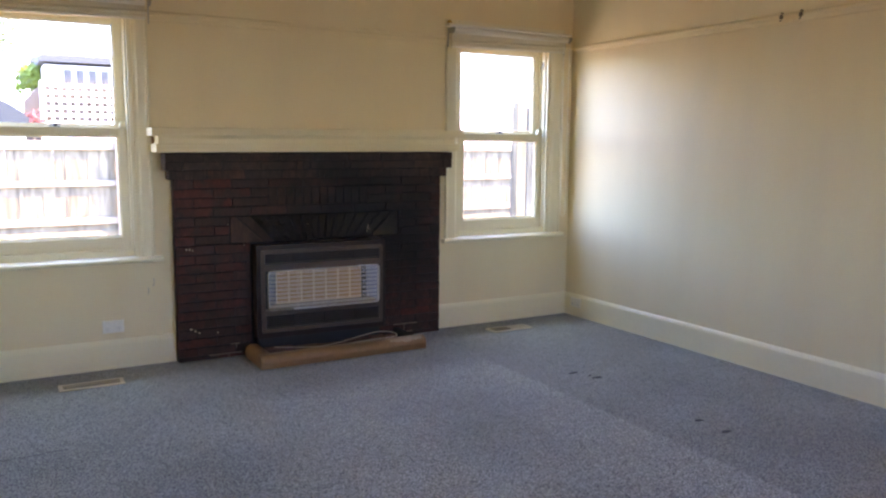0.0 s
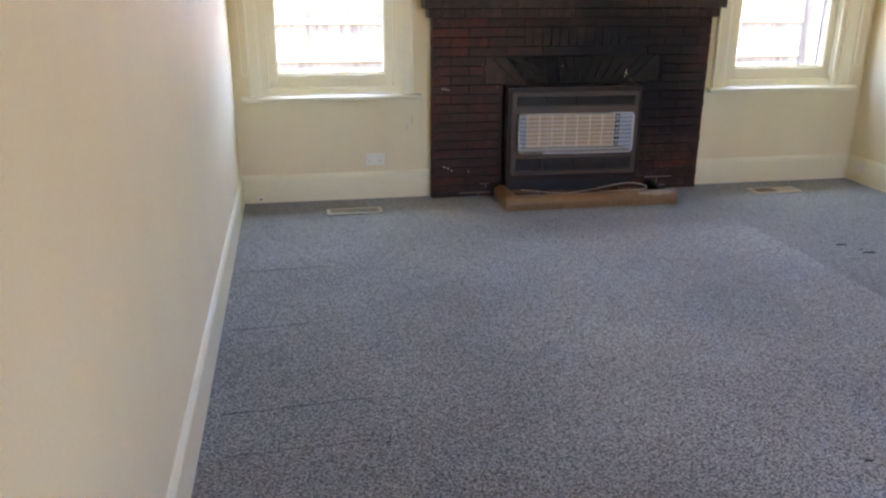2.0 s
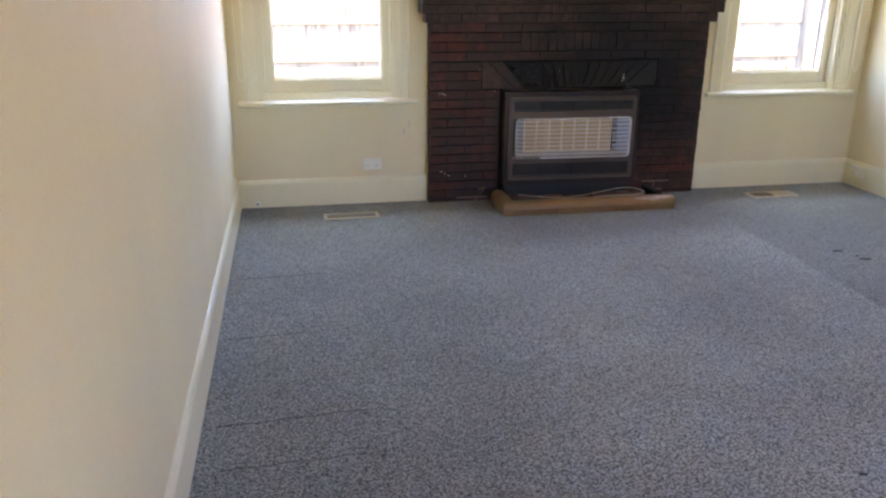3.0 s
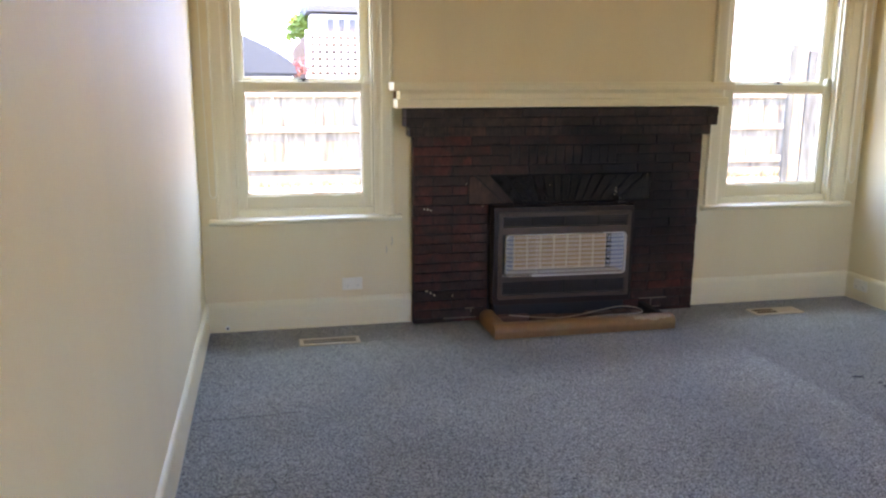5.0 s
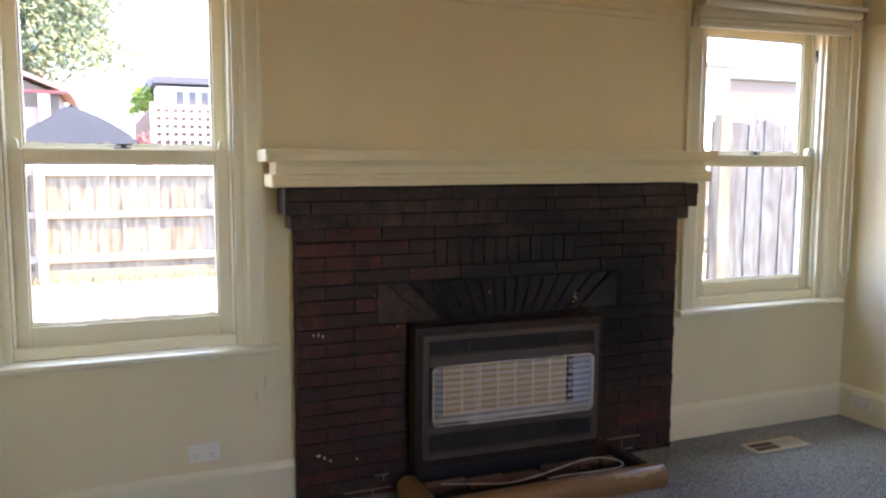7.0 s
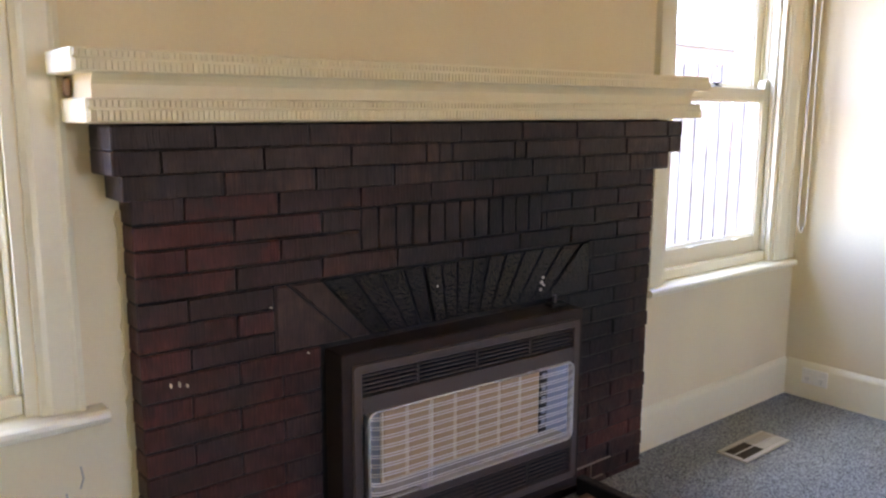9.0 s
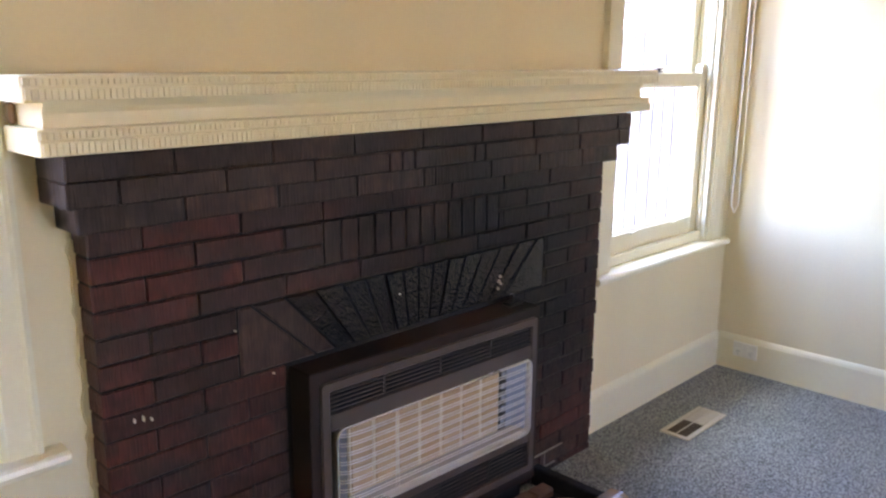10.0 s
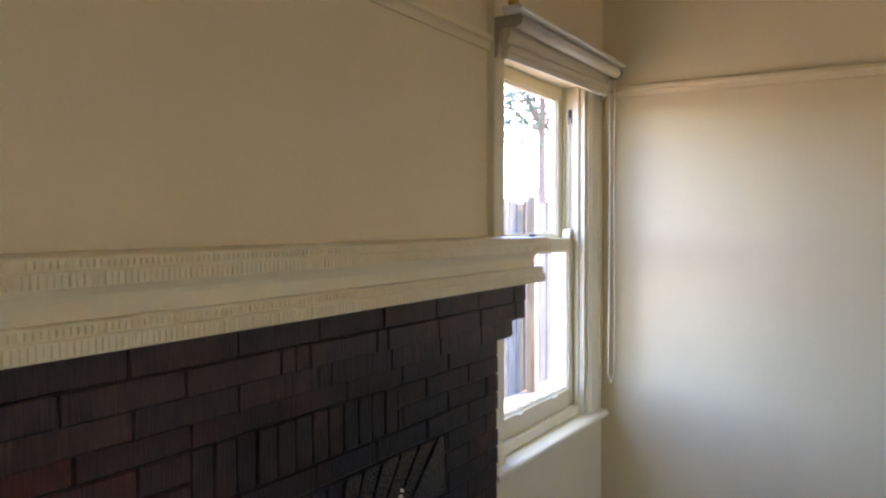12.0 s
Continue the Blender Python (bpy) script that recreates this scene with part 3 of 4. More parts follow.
def raised_blind(c, cord_side):
    b = tagged(empty("roller_blind", (c, NORTH - 0.05, 2.1)), "cream fabric blind rolled up above the window with looped cord", "blind", group="window blinds")
    b.matrix_world = pose(0, 0, 0)
    x0, x1 = c - 0.515, c + 0.512
    yb = NORTH - 0.028
    yf = NORTH - 0.150
    # head rail: a thin flat cap over a round tube
    bm = bmesh.new()
    prism(bm, [(yf, 2.166), (yf + 0.004, 2.163), (yf + 0.070, 2.163), (yf + 0.070, 2.178), (yf + 0.006, 2.178), (yf, 2.174)], x0 - 0.060, x1 - 0.016, "x")
    part("head_rail", bm, M_BLIND_RAIL, b, "thin white blind rail")
    bm = bmesh.new()
    add_cylinder(bm, 0.022, x1 - x0 - 0.03, pose((x0 + x1) / 2 - 0.012, yf + 0.042, 2.1405, 0, 90, 0), 20)
    part("tube", bm, M_BLIND_RAIL, b, smooth=True)
    # gathered cloth, hanging a little lower at its west end
    slope = 0.022

    def cloth(nm, profile, xa, xb, mat):
        bm = bmesh.new()
        prism(bm, profile, xa, xb, "x")
        for v in bm.verts:
            v.co.z += slope * (v.co.x - c) - 0.0015 * math.sin(9 * v.co.x)
        return part(nm, bm, mat, b)

    def bulge(z1, z0, y, out):
        front = [(y - out * math.sin(math.pi * i / 8), z1 + (z0 - z1) * i / 8) for i in range(9)]
        return front + [(y + 0.012, z0), (y + 0.012, z1)]

    cloth("fabric_roll", bulge(2.160, 2.086, yb - 0.036, 0.014), x0 + 0.004, x1 - 0.022, M_BLIND)
    cloth("fabric_fold", bulge(2.094, 2.060, yb - 0.034, 0.016), x0 + 0.008, x1 - 0.012, M_BLIND)
    cloth("fabric_fold", bulge(2.070, 2.046, yb - 0.028, 0.012), x0 + 0.014, x1 - 0.016, M_BLIND)
    cloth("bottom_bar", [(yb - 0.036, 2.038), (yb - 0.020, 2.038), (yb - 0.018, 2.050), (yb - 0.036, 2.050)], x0 + 0.012, x1 - 0.014, M_BLIND_RAIL)
    for x in (x0 - 0.006, x1 + 0.0005):
        bm = bmesh.new()
        prism(bm, [(yb + 0.006, 2.162), (yf + 0.030, 2.162), (yf + 0.022, 2.150), (yf + 0.030, 2.128), (yf + 0.052, 2.120), (yb - 0.016, 2.126), (yb - 0.008, 2.040), (yb - 0.002, 2.030), (yb + 0.006, 2.036)], x, x + 0.005, "x")
        part("bracket", bm, M_BRACKET, b, "grey metal blind bracket")
    bm = bmesh.new()
    bmesh.ops.create_uvsphere(bm, u_segments=14, v_segments=8, radius=0.018, matrix=pose(x0 - 0.038, yf + 0.040, 2.190))
    part("finial", bm, M_BRASS, b, "brass-coloured end knob", smooth=True)
    # looped cord at one end
    xc = x1 - 0.004 if cord_side > 0 else x0 + 0.004
    yc = yb - 0.062
    pts = []
    for i in range(12):
        u = i / 11
        pts.append((xc - 0.032 + 0.010 * u * u, yc + 0.010 - 0.004 * math.sin(4 * u), 2.14 - u * 1.31))
    for i in range(1, 10):
        a = math.pi * i / 10
        pts.append((xc - 0.004 - 0.018 * math.cos(a), yc + 0.005, 0.83 - 0.032 * math.sin(a)))
    for i in range(12):
        u = 1 - i / 11
        pts.append((xc + 0.018 - 0.004 * u, yc + 0.003 * math.sin(5 * u), 2.14 - u * 1.31))
    part("cord", tube(pts, 0.0026, 6), M_PLASTIC, b, "thin white blind cord", smooth=True)
    return b


raised_blind(WINDOWS[0], -1)
raised_blind(WINDOWS[1], 1)

# ---- fireplace ----
fire = tagged(empty("fireplace", (1.70, NORTH, 0)), "dark red-brown stained tapestry brick fireplace with a corbelled top", "fireplace")
fire.matrix_world = pose(0, 0, 0)
PITCH, JOINT, TOP0 = 0.058, 0.0036, 1.128
HEAT_L, HEAT_R, HEAT_T = 1.251, 2.129, 0.712

# recessed black mortar core: legs, lintel and corbel backing
for a, b, front, z0, z1 in ((FP_L + 0.004, 1.26, FP_Y + 0.007, 0.0, 0.70), (2.09, FP_R - 0.004, FP_Y + 0.007, 0.0, 0.70), (FP_L + 0.004, FP_R - 0.004, FP_Y + 0.007, 0.70, TOP0), (FP_L - 0.024, FP_R + 0.024, 4.567, TOP0, 1.187), (FP_L - 0.050, FP_R + 0.050, 4.537, 1.187, 1.286), (1.26, 2.09, NORTH - 0.012, 0.0, 0.70)):
    part("mortar", box(a, b, front, NORTH, z0, z1), M_MORTAR, fire, "black recessed mortar")

BRICKS = {}


def brick_mesh(w, d, h, mat):
    key = (round(w, 3), round(d, 3), round(h, 3), mat.name)
    if key not in BRICKS:
        bm = box(-w / 2, w / 2, -d / 2, d / 2, -h / 2, h / 2, 0.0034)
        for v in bm.verts:
            v.co += Vector((random.uniform(-0.0011, 0.0011), random.uniform(-0.0009, 0.0009), random.uniform(-0.0009, 0.0009)))
        BRICKS[key] = finish("brick", bm, mat)
    return BRICKS[key]


def lay(x0, x1, front, z0, z1, mat, name="brick", lean=0.0):
    """One brick, a joint's width smaller than its place, a little uneven."""
    w, h = x1 - x0 - 0.8 * JOINT, z1 - z0 - JOINT
    if w < 0.012 or h < 0.01:
        return
    j = random.uniform(-0.0028, 0.0022)
    ob = new(name, brick_mesh(w, NORTH - front - 0.002, h, mat))
    ob.parent = fire
    sag = lean * ((x0 + x1) / 2 - 2.66)
    ob.matrix_local = pose((x0 + x1) / 2, (front + NORTH) / 2 + 0.001 + j, (z0 + z1) / 2 + sag, 0, random.uniform(-0.4, 0.4) - math.degrees(lean), random.uniform(-0.3, 0.3))


def course(x_from, x_to, first, front, z0, z1, mat, cuts=(), closers=(), lean=0.0):
    """A run of stretchers; cuts are stretches left free for other work, closers the joints followed by a narrow cut brick."""
    joints = [x_from]
    step = first
    while joints[-1] < x_to - 0.05:
        e = joints[-1] + step
        step = 0.045 if any(abs(e - c) < 0.05 for c in closers) else 0.2345
        joints.append(min(e, x_to))
        if x_to - joints[-1] < 0.05:
            joints[-1] = x_to
    for a, b in zip(joints, joints[1:]):
        pieces = [(a, b)]
        for c0, c1 in cuts:
            pieces = [q for p in pieces for q in ((p[0], min(p[1], c0)), (max(p[0], c1), p[1])) if q[1] - q[0] > 0.02]
        for a2, b2 in pieces:
            lay(a2, b2, front, z0, z1, mat, lean=lean)


PANEL = (1.367, 2.045)
ARCH = (1.112, 2.284)
k = 0
while TOP0 - PITCH * k > 0.02:
    z1, z0 = TOP0 - PITCH * k, max(TOP0 - PITCH * (k + 1), 0.0)
    first = 0.117 if k % 2 == 0 else 0.235
    cuts = []
    if k in (1, 2):
        cuts = [PANEL]
    elif k in (4, 5, 6):
        cuts = [ARCH]
    elif k >= 7:
        cuts = [(1.24, 2.11)]
    course(FP_L, FP_R, first, FP_Y, z0, z1, M_BRICK, cuts)
    k += 1
# corbel: one course, then two standing further out
LEAN = 0.0050       # the top of the corbel and the shelf run slightly downhill to the west
course(FP_L - 0.028, FP_R + 0.028, 0.225, 4.560, TOP0, 1.187, M_BRICK_DARK, closers=(1.672,), lean=0.0012)
course(FP_L - 0.054, FP_R + 0.054, 0.100, 4.530, 1.187, 1.243, M_BRICK_DARK, closers=(1.530, 1.811), lean=0.0030)
course(FP_L - 0.054, FP_R + 0.054, 0.219, 4.530, 1.243, 1.298, M_BRICK_DARK, closers=(1.760,), lean=LEAN)
# soldier panel
n_sold = 12
for i in range(n_sold):
    a = PANEL[0] + (PANEL[1] - PANEL[0]) * i / n_sold
    lay(a, a + (PANEL[1] - PANEL[0]) / n_sold, FP_Y, TOP0 - 3 * PITCH, TOP0 - PITCH, M_BRICK_DARK, "soldier_brick")


def clip(poly, nx, nz, d):
    """Keep the side of a 2D polygon where nx*x + nz*z <= d."""
    outp = []
    for i, p in enumerate(poly):
        q = poly[(i + 1) % len(poly)]
        fp, fq = nx * p[0] + nz * p[1] - d, nx * q[0] + nz * q[1] - d
        if fp <= 0:
            outp.append(p)
        if (fp < 0 < fq) or (fq < 0 < fp):
            s = fp / (fp - fq)
            outp.append((p[0] + s * (q[0] - p[0]), p[1] + s * (q[1] - p[1])))
    return outp


# flat arch of rock-faced voussoirs, fanned about a point under the heater's top
CX, CZ = 1.698, 0.40
A_TOP, A_LOW = TOP0 - 4 * PITCH, TOP0 - 7 * PITCH
tops = [ARCH[0] - 1.5, ARCH[0] + 0.035]
n_v = 14
for i in range(1, n_v):
    u = i / n_v
    tops.append(ARCH[0] + 0.035 + (ARCH[1] - ARCH[0] - 0.07) * (u + 0.035 * math.sin(2 * math.pi * u)))
tops += [ARCH[1] - 0.035, ARCH[1] + 1.5]
for i in range(len(tops) - 1):
    poly = [(ARCH[0] + 0.003, A_LOW + 0.003), (ARCH[1] - 0.003, A_LOW + 0.003), (ARCH[1] - 0.003, A_TOP - 0.003), (ARCH[0] + 0.003, A_TOP - 0.003)]
    for side, tx in ((1, tops[i]), (-1, tops[i + 1])):
        dx, dz = tx - CX, A_TOP - CZ
        ln = math.hypot(dx, dz)
        nx, nz = -side * dz / ln, side * dx / ln
        if poly:
            poly = clip(poly, nx, nz, nx * CX + nz * CZ - 0.0028)
    if len(poly) < 3:
        continue
    j = random.uniform(-0.004, 0.002)
    mx, mz = sum(p[0] for p in poly) / len(poly), sum(p[1] for p in poly) / len(poly)
    bm = bmesh.new()
    local = [(p[0] - mx, p[1] - mz) for p in poly]
    prism(bm, local, 0.0, NORTH - 0.003 - (FP_Y + j + 0.004), "y")
    top = [bm.verts.new((p[0] * 0.90, -0.004, p[1] * 0.95)) for p in local]
    base_vs = [v for v in bm.verts if abs(v.co.y) < 1e-6][:len(local)]
    for f in [f for f in bm.faces if all(abs(v.co.y) < 1e-6 for v in f.verts)]:
        bm.faces.remove(f)
    for a in range(len(local)):
        b2 = (a + 1) % len(local)
        bm.faces.new((base_vs[a], base_vs[b2], top[b2], top[a]))
    bm.faces.new(top)
    ob = part("arch_brick", bm, M_BRICK_DARK if i < 2 else M_ROCK, fire)
    ob.matrix_local = pose(mx, FP_Y + j + 0.004, mz)

# paint flecks and pale mortar smears on the brick face
flecks = [(0.860, 0.205, 0.026, 0.010), (0.885, 0.192, 0.008, 0.016), (0.908, 0.178, 0.012, 0.008), (0.846, 0.702, 0.006, 0.014), (0.866, 0.700, 0.006, 0.018), (0.884, 0.694, 0.007, 0.012), (2.055, 0.800, 0.006, 0.010), (2.050, 0.784, 0.007, 0.016), (2.058, 0.776, 0.004, 0.009), (2.045, 0.762, 0.005, 0.010), (1.10, 0.845, 0.006, 0.006), (1.20, 0.712, 0.006, 0.005), (1.62, 0.83, 0.004, 0.005), (1.02, 0.17, 0.008, 0.006)]
for x, z, w, h in flecks:
    bm = bmesh.new()
    pts = [(x + w / 2 * math.cos(a) * random.uniform(0.6, 1.0), z + h / 2 * math.sin(a) * random.uniform(0.6, 1.0)) for a in (2 * math.pi * i / 7 for i in range(7))]
    prism(bm, pts, FP_Y - 0.0075, FP_Y + 0.003, "y")
    part("paint_fleck", bm, M_PLASTIC, fire, "chipped white paint fleck")
for x0, x1, z0, z1 in ((0.965, 1.17, 0.0235, 0.0285), (1.085, 1.09, 0.0, 0.024), (1.10, 1.16, 0.081, 0.0855), (1.135, 1.14, 0.058, 0.082), (2.25, 2.44, 0.0815, 0.0865), (2.33, 2.335, 0.028, 0.08), (2.26, 2.40, 0.0235, 0.028)):
    part("pale_joint", box(x0, x1, FP_Y - 0.001, FP_Y + 0.01, z0, z1, 0.001), M_PALE_MORTAR, fire, "pale exposed mortar joint")
# painted plaster edge against the brick's sides
for s, x in ((-1, FP_L), (1, FP_R)):
    bm = bmesh.new()
    z = 0.176
    prof = []
    while z < 1.12:
        prof.append((x + s * (0.003 + random.uniform(0, 0.011)), z))
        z += 0.022
    prof = prof + [(x - s * 0.004, p[1]) for p in reversed(prof)]
    prism(bm, prof, NORTH - 0.012, NORTH - 0.0005, "y")
    part("paint_edge", bm, M_WALL, fire, "ragged cream paint edge")

# ---- mantel shelf ----
mantel = tagged(empty("mantel_shelf", (1.70, NORTH, 1.306)), "cream-painted stepped mantel shelf of ribbed tiles above the fireplace", "mantelpiece")
mantel.matrix_world = pose(1.70, 0, 1.30) @ pose(0, 0, 0, 0, -0.37, 0) @ pose(-1.70, 0, -1.30)
MB, MT = 1.2975, 1.439


def ribbed_slab(name, x0, x1, front, z0, z1):
    """A slab whose front is combed into two rows of small upright ribs, the upper row set back."""
    slab = part(name, box(x0, x1, front + 0.010, NORTH - 0.001, z0, z1, 0.003), M_MANTEL, mantel)
    zm = z0 + (z1 - z0) * 0.58
    part("lower_fillet", box(x0 + 0.001, x1 - 0.001, front + 0.003, front + 0.0105, z0 + 0.001, zm, 0.002), M_MANTEL, slab)
    verts, faces = [], []

    def rib(x, w, ya, yb, za, zb):
        b = len(verts)
        i = 0.0014
        verts.extend([(x, yb, za), (x + w, yb, za), (x + w, yb, zb), (x, yb, zb), (x + i, ya, za + i), (x + w - i, ya, za + i), (x + w - i, ya, zb - i), (x + i, ya, zb - i)])
        faces.extend([(b, b + 1, b + 5, b + 4), (b + 1, b + 2, b + 6, b + 5), (b + 2, b + 3, b + 7, b + 6), (b + 3, b, b + 4, b + 7), (b + 4, b + 5, b + 6, b + 7)])

    for za, zb, ya, yb, pitch in ((z0 + 0.003, zm - 0.002, front - 0.0002, front + 0.0035, 0.0112), (zm + 0.002, z1 - 0.003, front + 0.0062, front + 0.0105, 0.0112)):
        x = x0 + 0.004
        while x < x1 - pitch:
            w = pitch * random.uniform(0.38, 0.48)
            fill = min(max((x - 1.85) / 0.5, 0.0), 1.0) * 0.8 * (yb - ya - 0.001)
            rib(x, w, ya + fill + random.uniform(-0.0006, 0.0008), yb, za + random.uniform(0, 0.0015), zb - random.uniform(0, 0.002))
            x += pitch * random.uniform(0.98, 1.02)
    me = bpy.data.meshes.new("ribs")
    me.from_pydata(verts, [], faces)
    me.materials.append(M_MANTEL)
    ob = new("ribs", me)
    ob.parent = slab
    tagged(ob, kind="stuff")


ribbed_slab("top_slab", 0.650, 2.742, 4.465, 1.393, MT)
ribbed_slab("bottom_slab", 0.672, 2.705, 4.472, MB, 1.346)
bm = bmesh.new()
prism(bm, [(NORTH - 0.001, 1.3465), (4.500, 1.3465), (4.500, 1.372), (4.496, 1.381), (4.488, 1.3925), (NORTH - 0.001, 1.3925)], 0.690, 2.672, "x")
part("frieze", bm, M_MANTEL, mantel)
# brown block added to darken the open gap at the frieze's west end
part("gap_block", box(0.676, 0.6895, 4.625, 4.655, 1.3475, 1.3895, 0.006), M_TIMBER, mantel, "brown block standing in for the dark gap at the shelf end")

# ---- gas heater in the firebox ----
def ring(bm, x0, x1, z0, z1, r, w, y0, y1, seg=6):
    """A rounded rectangular frame of width w, from y0 back to y1."""
    def loop(a0, a1, c0, c1, rad):
        pts = []
        for cx, cz, s in ((a1 - rad, c1 - rad, 0), (a0 + rad, c1 - rad, 1), (a0 + rad, c0 + rad, 2), (a1 - rad, c0 + rad, 3)):
            for i in range(seg + 1):
                a = math.pi / 2 * (s + i / seg)
                pts.append((cx + rad * math.cos(a), cz + rad * math.sin(a)))
        return pts
    o, n = loop(x0, x1, z0, z1, r), loop(x0 + w, x1 - w, z0 + w, z1 - w, max(r - w, 0.001))
    k = len(o)
    e = min(w, 0.006) * 0.4
    oc, nc = loop(x0 + e, x1 - e, z0 + e, z1 - e, max(r - e, 0.001)), loop(x0 + w - e, x1 - w + e, z0 + w - e, z1 - w + e, max(r - w + e, 0.001))
    rows = [[bm.verts.new((p[0], y, p[1])) for p in pts] for pts, y in ((o, y1), (o, y0 + e), (oc, y0), (nc, y0), (n, y0 + e), (n, y1))]
    for q in range(6):
        a, b = rows[q], rows[(q + 1) % 6]
        for i in range(k):
            bm.faces.new((a[i], a[(i + 1) % k], b[(i + 1) % k], b[i]))
    return bm


heater = tagged(empty("gas_heater", (1.67, 4.53, 0.02)), "brown enamelled gas radiant heater with ceramic plaques and wire guard", "heater")
heater.matrix_world = pose(1.69, 4.50, 0) @ pose(0, 0, 0, 0, 0, -2.1) @ pose(-1.69, -4.50, 0)   # stands a little askew
HF = 4.506   # front of the case
bm = bmesh.new()
ring(bm, HEAT_L, HEAT_R, 0.112, HEAT_T, 0.006, 0.034, HF, 4.612)
part("case", bm, M_HEATER, heater)
part("back_panel", box(1.280, 2.100, 4.580, 4.592, 0.140, 0.682), M_HEATER_DARK, heater)
part("plinth", box(1.270, 2.105, 4.545, 4.61, 0.012, 0.111, 0.003), M_HEATER_DARK, heater)


# the raised front bezel
BX0, BX1, BZ0, BZ1 = 1.280, 2.110, 0.150, 0.680
GX0, GX1, GZ0, GZ1 = 1.320, 2.084, 0.288, 0.548
bm = ring(bmesh.new(), BX0, BX1, BZ0, BZ1, 0.014, 0.026, HF - 0.010, 4.580)
add_box(bm, BX0 + 0.026, BX1 - 0.026, HF - 0.008, 4.566, GZ1 - 0.002, 0.592, 0.002)
add_box(bm, BX0 + 0.026, BX1 - 0.026, HF - 0.008, 4.566, 0.258, GZ0 + 0.002, 0.002)
part("bezel", bm, M_BEZEL, heater, "raised grey-brown front bezel")


def louvre(name, z0, z1, count):
    lo = part(name, box(BX0 + 0.026, BX1 - 0.026, 4.568, 4.578, z0, z1), M_HEATER_DARK, heater)
    for i in range(count):
        z = z0 + (z1 - z0) * (i + 0.5) / count
        h = (z1 - z0) / count * 0.22
        bm = bmesh.new()
        prism(bm, [(HF - 0.003, z - h), (HF - 0.003, z + h), (HF + 0.018, z + h + 0.003), (HF + 0.018, z + 0.003)], BX0 + 0.0262, BX1 - 0.0262, "x")
        part("slat", bm, M_SLAT, lo)
    for i in range(1, 4):
        x = BX0 + (BX1 - BX0) * i / 4
        part("divider", box(x - 0.003, x + 0.003, HF - 0.002, HF + 0.03, z0, z1), M_HEATER_DARK, lo)


louvre("upper_louvre", 0.594, 0.652, 5)
louvre("lower_louvre", 0.178, 0.256, 6)
part("guard_frame", ring(bmesh.new(), GX0, GX1, GZ0, GZ1, 0.026, 0.0068, HF - 0.016, HF + 0.01), M_CHROME, heater, "bright chrome frame", smooth=False)
# reflector box and plaques
bm = bmesh.new()
prism(bm, [(GX0 + 0.009, HF + 0.004), (GX0 + 0.058, 4.536), (GX0 + 0.062, 4.536), (GX0 + 0.013, HF + 0.004)], GZ0 + 0.012, GZ1 - 0.010, "z")
part("reflector", bm, M_REFLECT, heater, "blue-grey polished side reflector")
bm = bmesh.new()
prism(bm, [(GX1 - 0.009, HF + 0.004), (GX1 - 0.086, 4.536), (GX1 - 0.090, 4.536), (GX1 - 0.013, HF + 0.004)], GZ0 + 0.012, GZ1 - 0.010, "z")
part("reflector", bm, M_REFLECT, heater, "blue-grey polished side reflector")
bm = bmesh.new()
prism(bm, [(HF + 0.004, GZ0 + 0.010), (4.526, GZ0 + 0.034), (4.526, GZ0 + 0.038), (HF + 0.004, GZ0 + 0.014)], GX0 + 0.012, GX1 - 0.012, "x")
part("reflector", bm, M_LOWER, heater, "polished lower reflector")
PX0, PX1, COLS = GX0 + 0.062, GX1 - 0.118, 7
for i in range(COLS):
    a = PX0 + (PX1 - PX0) * i / COLS
    b = PX0 + (PX1 - PX0) * (i + 1) / COLS
    holder = part("radiant", box(a + 0.001, b - 0.001, 4.528, 4.54, GZ0 + 0.034, GZ1 - 0.010), M_PLAQUE_EDGE, heater, "cream ceramic radiant frame")
    for j in range(5):
        za = GZ0 + 0.042 + (GZ1 - GZ0 - 0.058) * j / 5
        zb = GZ0 + 0.042 + (GZ1 - GZ0 - 0.058) * (j + 1) / 5
        part("plaque", box(a + 0.0075, b - 0.0075, 4.524, 4.529, za + 0.0006, zb - 0.0006, 0.0006), M_PLAQUE, holder, "peach ceramic plaque")
part("side_baffle", box(PX1 + 0.003, PX1 + 0.032, 4.526, 4.54, GZ0 + 0.034, GZ1 - 0.010), M_HEATER_DARK, heater)
for i in range(5):
    z = GZ0 + 0.06 + i * 0.038
    part("baffle_hole", box(PX1 + 0.009, PX1 + 0.026, 4.523, 4.527, z, z + 0.018, 0.001), M_REFLECT, heater)
# horizontal guard wires, in pairs, bent back at both ends
for i in range(9):
    z = GZ0 + 0.030 + (GZ1 - GZ0 - 0.052) * i / 8
    for dz in (0.0, 0.0075):
        pts = [(GX0 + 0.006, HF - 0.004, z + dz), (GX0 + 0.012, HF - 0.016, z + dz), (GX0 + 0.030, HF - 0.026, z + dz), (GX0 + 0.075, HF - 0.030, z + dz), (GX1 - 0.075, HF - 0.030, z + dz), (GX1 - 0.030, HF - 0.026, z + dz), (GX1 - 0.012, HF - 0.016, z + dz), (GX1 - 0.006, HF - 0.004, z + dz)]
        part("guard_wire", tube(pts, 0.0014, 6), M_WIRE, heater)
for x in (GX0 + 0.185, GX0 + 0.195):
    part("guard_wire", tube([(x, HF - 0.027, GZ0 + 0.010), (x, HF - 0.027, GZ1 - 0.010)], 0.0009, 5), M_WIRE, heater)
# little tap on the case top
bm = box(2.035, 2.10, 4.55, 4.585, HEAT_T, HEAT_T + 0.012, 0.003)
add_cylinder(bm, 0.007, 0.030, pose(2.062, 4.567, HEAT_T + 0.022), 10)
